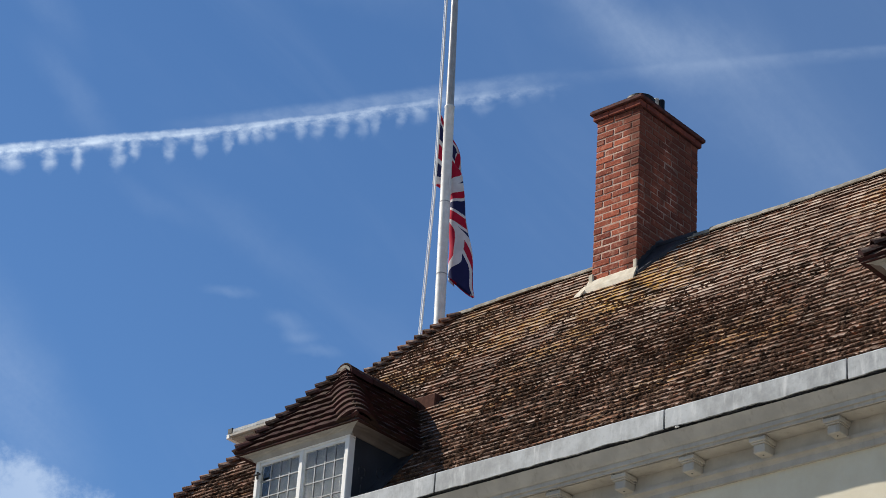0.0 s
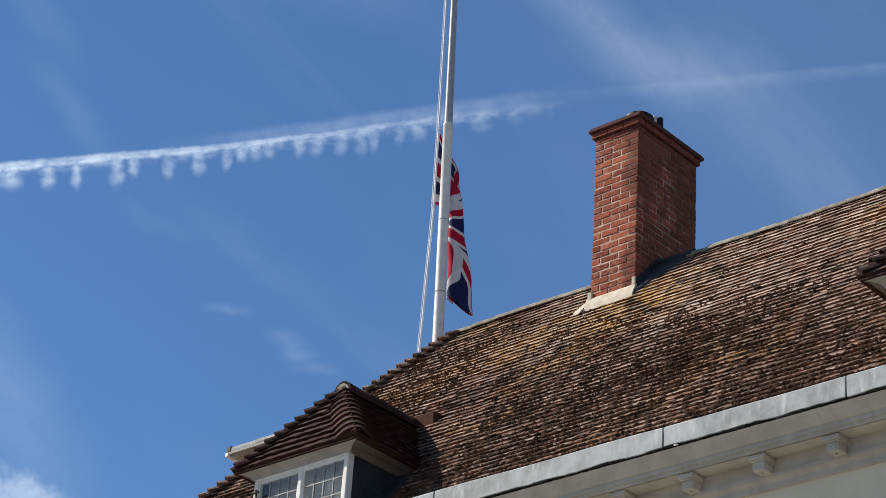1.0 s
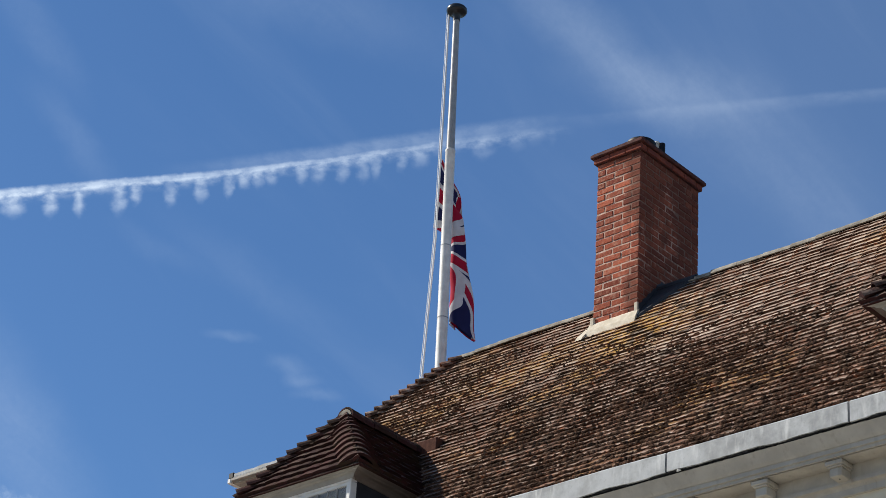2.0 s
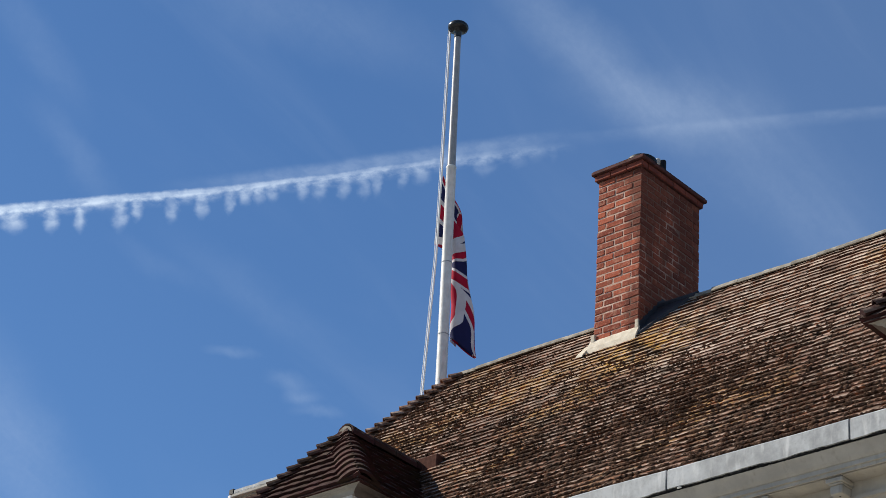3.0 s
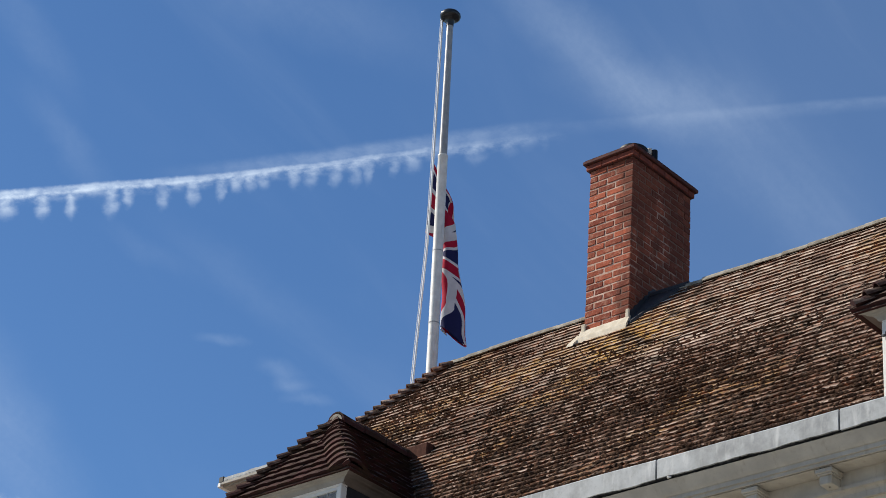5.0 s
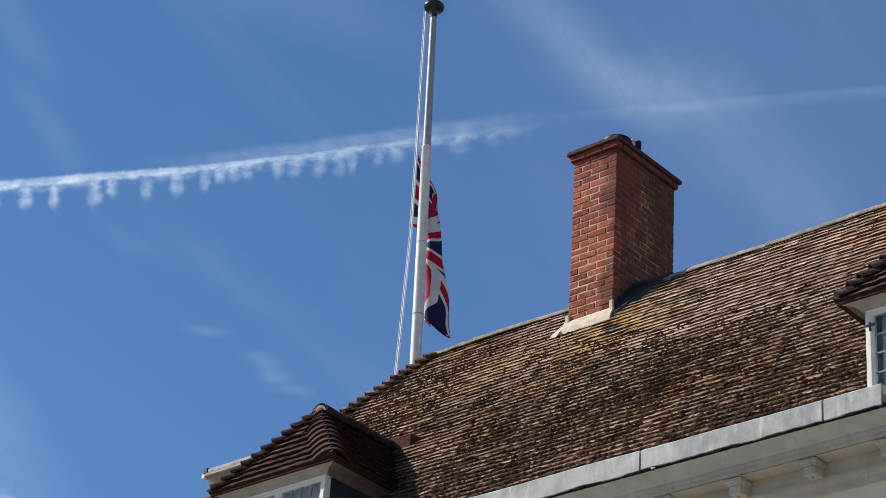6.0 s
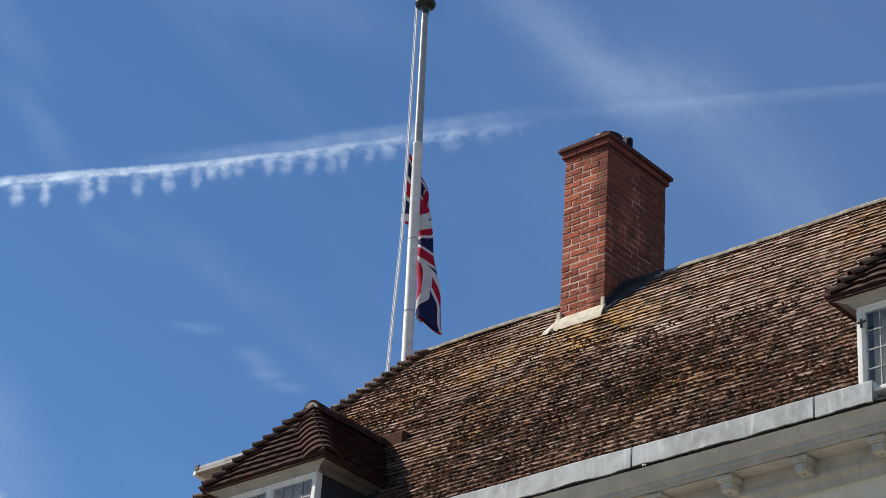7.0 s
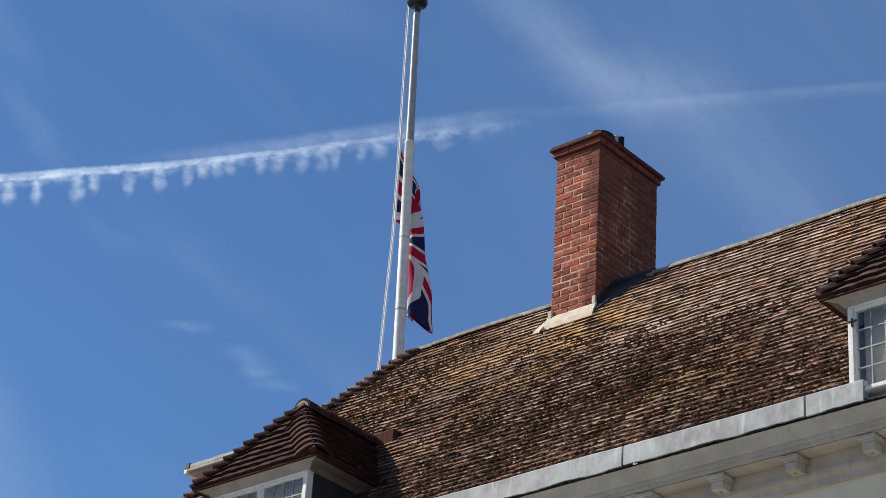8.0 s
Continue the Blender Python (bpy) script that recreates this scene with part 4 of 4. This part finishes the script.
                for v in tile_verts(TILE_W - 0.002, 0.14, TILE_T + 0.012, 0.005, 0.036):
                    q = jig @ Vector(v)
                    q.x = min(max(q.x, lcut * q.y - 0.015), width - rcut * q.y + 0.015)
                    # the courses sweep up where they turn round a hip
                    edge = width - rcut * q.y - q.x if rcut else 9
                    q.z += 0.034 * max(0, 1 - max(0, edge) / 0.24) ** 2
                    vs.append(fm @ q)
                wx = fm @ Vector((mid, s + 0.05, 0))
                if x + TILE_W > lcut * s and wx.z < rz and wx.z + 9.20 > roof_z(wx.y + 13.53) - 0.08:
                    out.append((vs, TILE_FACES))
                x += TILE_W
        return out
    cut_f, cut_s = ew / ln, (apex_y - ef) / sl
    for vs, fs in rows(fr, cut_f, cut_f, 2 * ew, ln, 41):
        part("roof_tile", (vs, fs), DORMER_TILE, deck)
    tagged(part("roof_tiles", join(rows(rs, cut_s, 0, rend - ef, sl, 42) + rows(ls, 0, cut_s, rend - ef, sl, 43)), DORMER_MASS, deck), kind="stuff")
    hip_bonnets((-ew, ef, ez + 0.01), (0, apex_y, rz), 11, deck, DORMER_TILE, 51, 0.085, 0.05, 0.22, 0.026)
    # the courses rise and roll round the other hip
    front_up, side_up = Vector((0, -rise, apex_y - ef)).normalized(), Vector((rise, 0, ew)).normalized()
    out_way = Vector((0.62, -0.62, 0.48))

    def round_hip(f, reach, lift, n=10):
        h = Vector((ew * (1 - f), ef + (apex_y - ef) * f, ez + rise * f))
        a = h + Vector((-reach, 0, 0)) + front_up * lift
        c = h + Vector((0, reach, 0)) + side_up * lift
        b = h + out_way * (0.118 * reach / 0.17 + lift) + Vector((0, 0, 0.03))
        return [a * (1 - t) ** 2 + b * 2 * t * (1 - t) + c * t * t for t in (i / n for i in range(n + 1))]

    for c in range(10):
        f0, f1 = (c * 0.103 + 0.004) / ln, min(0.985, (c * 0.103 + 0.15) / ln)
        reach = min(0.25, 0.9 * ew * (1 - f0))
        jog = rn.uniform(-0.004, 0.004)
        rows3 = [round_hip(f0, reach, 0.020 + jog), round_hip(f0, reach, -0.016 + jog), round_hip(f1, min(reach, 0.9 * ew * (1 - f1) + 0.02), -0.018)]
        n = len(rows3[0])
        faces = [q for i in range(n - 1) for q in ((i, n + i, n + i + 1, i + 1), (i, i + 1, 2 * n + i + 1, 2 * n + i), (n + i, 2 * n + i, 2 * n + i + 1, n + i + 1))]
        faces += [(0, 2 * n, n), (n - 1, 2 * n - 1, 3 * n - 1)]
        part("hip_tile", (rows3[0] + rows3[1] + rows3[2], faces), DORMER_TILE, deck)
    y = apex_y - 0.03
    while y < rend - 0.25:
        part("ridge_tile", half_tile(pose(0, y, rz - 0.05, 0, 0, 90) @ pose(0, 0, 0, 0, rn.uniform(-1, 2), 0), 0.30, 0.105, 0.10, 0.015, 8, 200), DORMER_TILE, deck)
        y += 0.305
    part("ridge_end", half_tile(pose(0, apex_y - 0.035, rz - 0.06, 0, 0, 90), 0.05, 0.088, 0.088, 0.06, 8, 180), RIDGE, deck, "pale mortar ridge stop")
    return d


dormer = make_dormer(DORMERS[0])
second = copy_thing(dormer, Matrix.Translation((DORMERS[1], 13.53, 9.20)))

# clay saddle tile where the dormer's ridge runs into the roof
bm = box((-13.97, 14.93, 10.80), (-13.70, 15.28, 11.05), 0.012)
tagged(part("saddle_tile", bm, solid("saddle_clay", (0.10, 0.042, 0.030), 0.9, spec=0.1)), "red-brown clay saddle tile at the dormer ridge", "roof tile")


# flat lead-topped dormer on the hipped end, of which the eaves show
def make_flat_dormer():
    d = tagged(new("flat_dormer"), "white edged flat lead roofed dormer on the hipped end", "dormer")
    d.location = (-17.40, 15.70, 11.0)
    part("flat_roof", box((0.0, 0.0, 0.80), (2.2, 1.8, 0.818), 0.006), LEAD, d)
    part("fascia", box((-0.02, -0.012, 0.745), (0.03, 1.81, 0.798), 0.006), WHITE, d, "white painted fascia")
    part("fascia", box((0.03, -0.010, 0.765), (2.1, 0.03, 0.799), 0.006), EAVES, d)
    part("soffit", box((0.03, 0.03, 0.75), (2.0, 1.77, 0.772), 0.0), SOFFIT, d, "grey painted soffit")
    roll = lambda x, y, z: 0.012 * noise.noise((x * 7, y * 5, 2)) + 0.008 * noise.noise((x * 19, y, 5)) if z > 0.83 else 0.0
    part("lead_roll", sweep([(0.0, 0.816), (0.0, 0.85), (0.05, 0.858), (0.10, 0.816)], 0.06, 2.1, 40, roll), LEAD, d, "uneven lead roll along the roof edge")
    part("end_cap", box((-0.015, -0.006, 0.80), (0.055, 0.07, 0.868), 0.006), BLACK, d, "dark end cap")
    part("body", box((0.20, 0.15, -1.3), (2.0, 1.65, 0.752), 0.01), EAVES, d)
    return d


flat_dormer = make_flat_dormer()

# ---- flagpole and flag ----
POLE_X, POLE_Y, LEAN = -15.576, 16.95, -0.0262     # at z = 13.15
POLE_M = pose(POLE_X, POLE_Y, 13.15) @ Matrix(((1, 0, LEAN, 0), (0, 1, 0, 0), (0, 0, 1, 0), (0, 0, 0, 1)))


def make_flagpole():
    pole = tagged(new("flagpole"), "white painted flagpole with a black cap behind the roof hip", "flagpole")
    low = [(0.062, -1.6), (0.062, 0.0), (0.060, 1.55), (0.057, 2.83), (0.060, 2.835), (0.060, 2.85), (0.05, 2.86)]
    part("shaft", lathe(low, POLE_M, 28), POLE, pole, "white painted lower shaft with worn patches", True)
    part("shaft", lathe([(0.049, 2.86), (0.043, 4.0), (0.039, 4.78)], POLE_M, 28), STEEL, pole, "bare metal upper shaft", True)
    for z, w in ((1.55, 0.0625), (0.62, 0.064)):
        part("band", lathe([(w, z), (w, z + 0.012)], POLE_M, 24), LEAD, pole)
    part("truck", lathe([(0.044, 4.70), (0.046, 4.785), (0.060, 4.80), (0.095, 4.806), (0.116, 4.820), (0.126, 4.845), (0.123, 4.872), (0.108, 4.892), (0.07, 4.904), (0.01, 4.908)], POLE_M, 48), TRUCK, pole, "black rounded disc cap", True)
    for off, r in ((0.012, 0.012), (0.042, 0.005)):
        pts = [POLE_M @ Vector(q) for q in ((-0.085 - off, -0.03, 4.85), (-0.105 - off, -0.03, 2.95), (-0.135 - off, -0.02, 1.7), (-0.245 - off, -0.02, -0.15), (-0.27 - off, -0.02, -1.0))]
        part("halyard", tube(pts, r, 6), ROPE, pole, "white halyard rope")
    part("base_plate", lathe([(0.12, -1.6), (0.12, -1.5), (0.07, -1.45)], POLE_M, 20), GALV, pole)
    return pole


flagpole = make_flagpole()


def union_colour(u, v):
    """0 blue, 1 white, 2 red, at u along the fly and v down the hoist (both 0 to 1) of a 2:1 flag."""
    x, y = u * 60, v * 30
    if abs(x - 30) < 3 or abs(y - 15) < 3:
        return 2
    if abs(x - 30) < 5 or abs(y - 15) < 5:
        return 1
    for sgn in (1, -1):
        d = (sgn * (x - 30) * 0.5 - (y - 15)) * 0.894
        if abs(d) < 3:
            return 2 if 0 < (-d if x < 30 else d) < 2 else 1
    return 0


def make_flag():
    """The flag hangs limp: every thread drops from the hoist and folds to and fro."""
    nu, nv = 440, 220
    vs, fs, idx = [], [], []
    top = POLE_M @ Vector((0, 0, 2.80))
    aside, behind = Vector((0.757, 0.653, 0)), Vector((-0.653, 0.757, 0))
    ease = lambda q: max(0.0, min(1.0, q)) ** 2 * (3 - 2 * max(0.0, min(1.0, q)))
    mix = lambda p, q, f: p + (q - p) * f
    # the pleat that faces the street: middle and half width of the cloth it shows, along the fly
    stops = ((0.0, 0.40, 0.10), (0.12, 0.50, 0.10), (0.27, 0.72, 0.10), (0.40, 0.82, 0.10), (0.52, 0.74, 0.11), (0.65, 0.63, 0.12), (0.82, 0.67, 0.14), (1.0, 0.80, 0.14))

    def pleat(u):
        for a, b in zip(stops, stops[1:]):
            if u <= b[0]:
                f = ease((u - a[0]) / (b[0] - a[0]))
                return mix(a[1], b[1], f), mix(a[2], b[2], f)
        return stops[-1][1:]

    for j in range(nv + 1):
        for i in range(nu + 1):
            u, v = i / nu, j / nv
            lead = min(u, 0.12) / 0.12
            hang = ease((u - 0.05) / 0.12)
            mid, half = pleat(u)
            q = (v - mid + 0.012 * math.sin(9 * u)) / half
            turn = 0.5 * math.pi * q
            across = 0.5 + 0.5 * math.sin(turn)
            z = -0.93 * v * (1 - 0.92 * u) ** 1.4 - 2.10 * u - 0.24 * across * u * u
            d = -z / 2.2
            left, right = 0.02 + 0.10 * d, 0.065 + 0.345 * d + 0.014 * math.sin(11 * u)
            r = mix(mix(-0.095 - 0.045 * v, 0.05, lead), left + (right - left) * across + 0.006 * math.sin(16 * u + 3 * v), hang)
            back = mix(0.105, 0.105 - 0.03 * math.cos(turn) + 0.028 * max(0.0, abs(q) - 1) + 0.008 * math.sin(21 * u + 9 * v) + 0.008 * math.sin(3 * turn), hang)
            vs.append(top + aside * r + behind * back + Vector((0, 0, z)))
    for j in range(nv):
        for i in range(nu):
            a = j * (nu + 1) + i
            fs.append((a, a + 1, a + nu + 2, a + nu + 1))
            idx.append(union_colour((i + 0.5) / nu, (j + 0.5) / nv))
    flag = part("flag", (vs, fs), [FLAG_BLUE, FLAG_WHITE, FLAG_RED], None, smooth=True)
    flag.data.polygons.foreach_set("material_index", idx)
    return tagged(flag, "red white and blue national flag hanging limp at half mast", "flag")


flag = make_flag()

# ---- single pieces of the roof ----
def tile_meshes():
    out = []
    rn = random.Random(77)
    for i in range(5):
        me = bpy.data.meshes.new("roof_tile")
        me.from_pydata(tile_verts(TILE_W - 0.002, 0.14, TILE_T, 0.001 + 0.0006 * i), [], TILE_FACES)
        me.materials.append(TILE)
        out.append(me)
    return out


kinds = tile_meshes()
for i, m in enumerate(TILE_POSES):
    piece("roof_tile", kinds[(i * 7) % 5], m, roof)
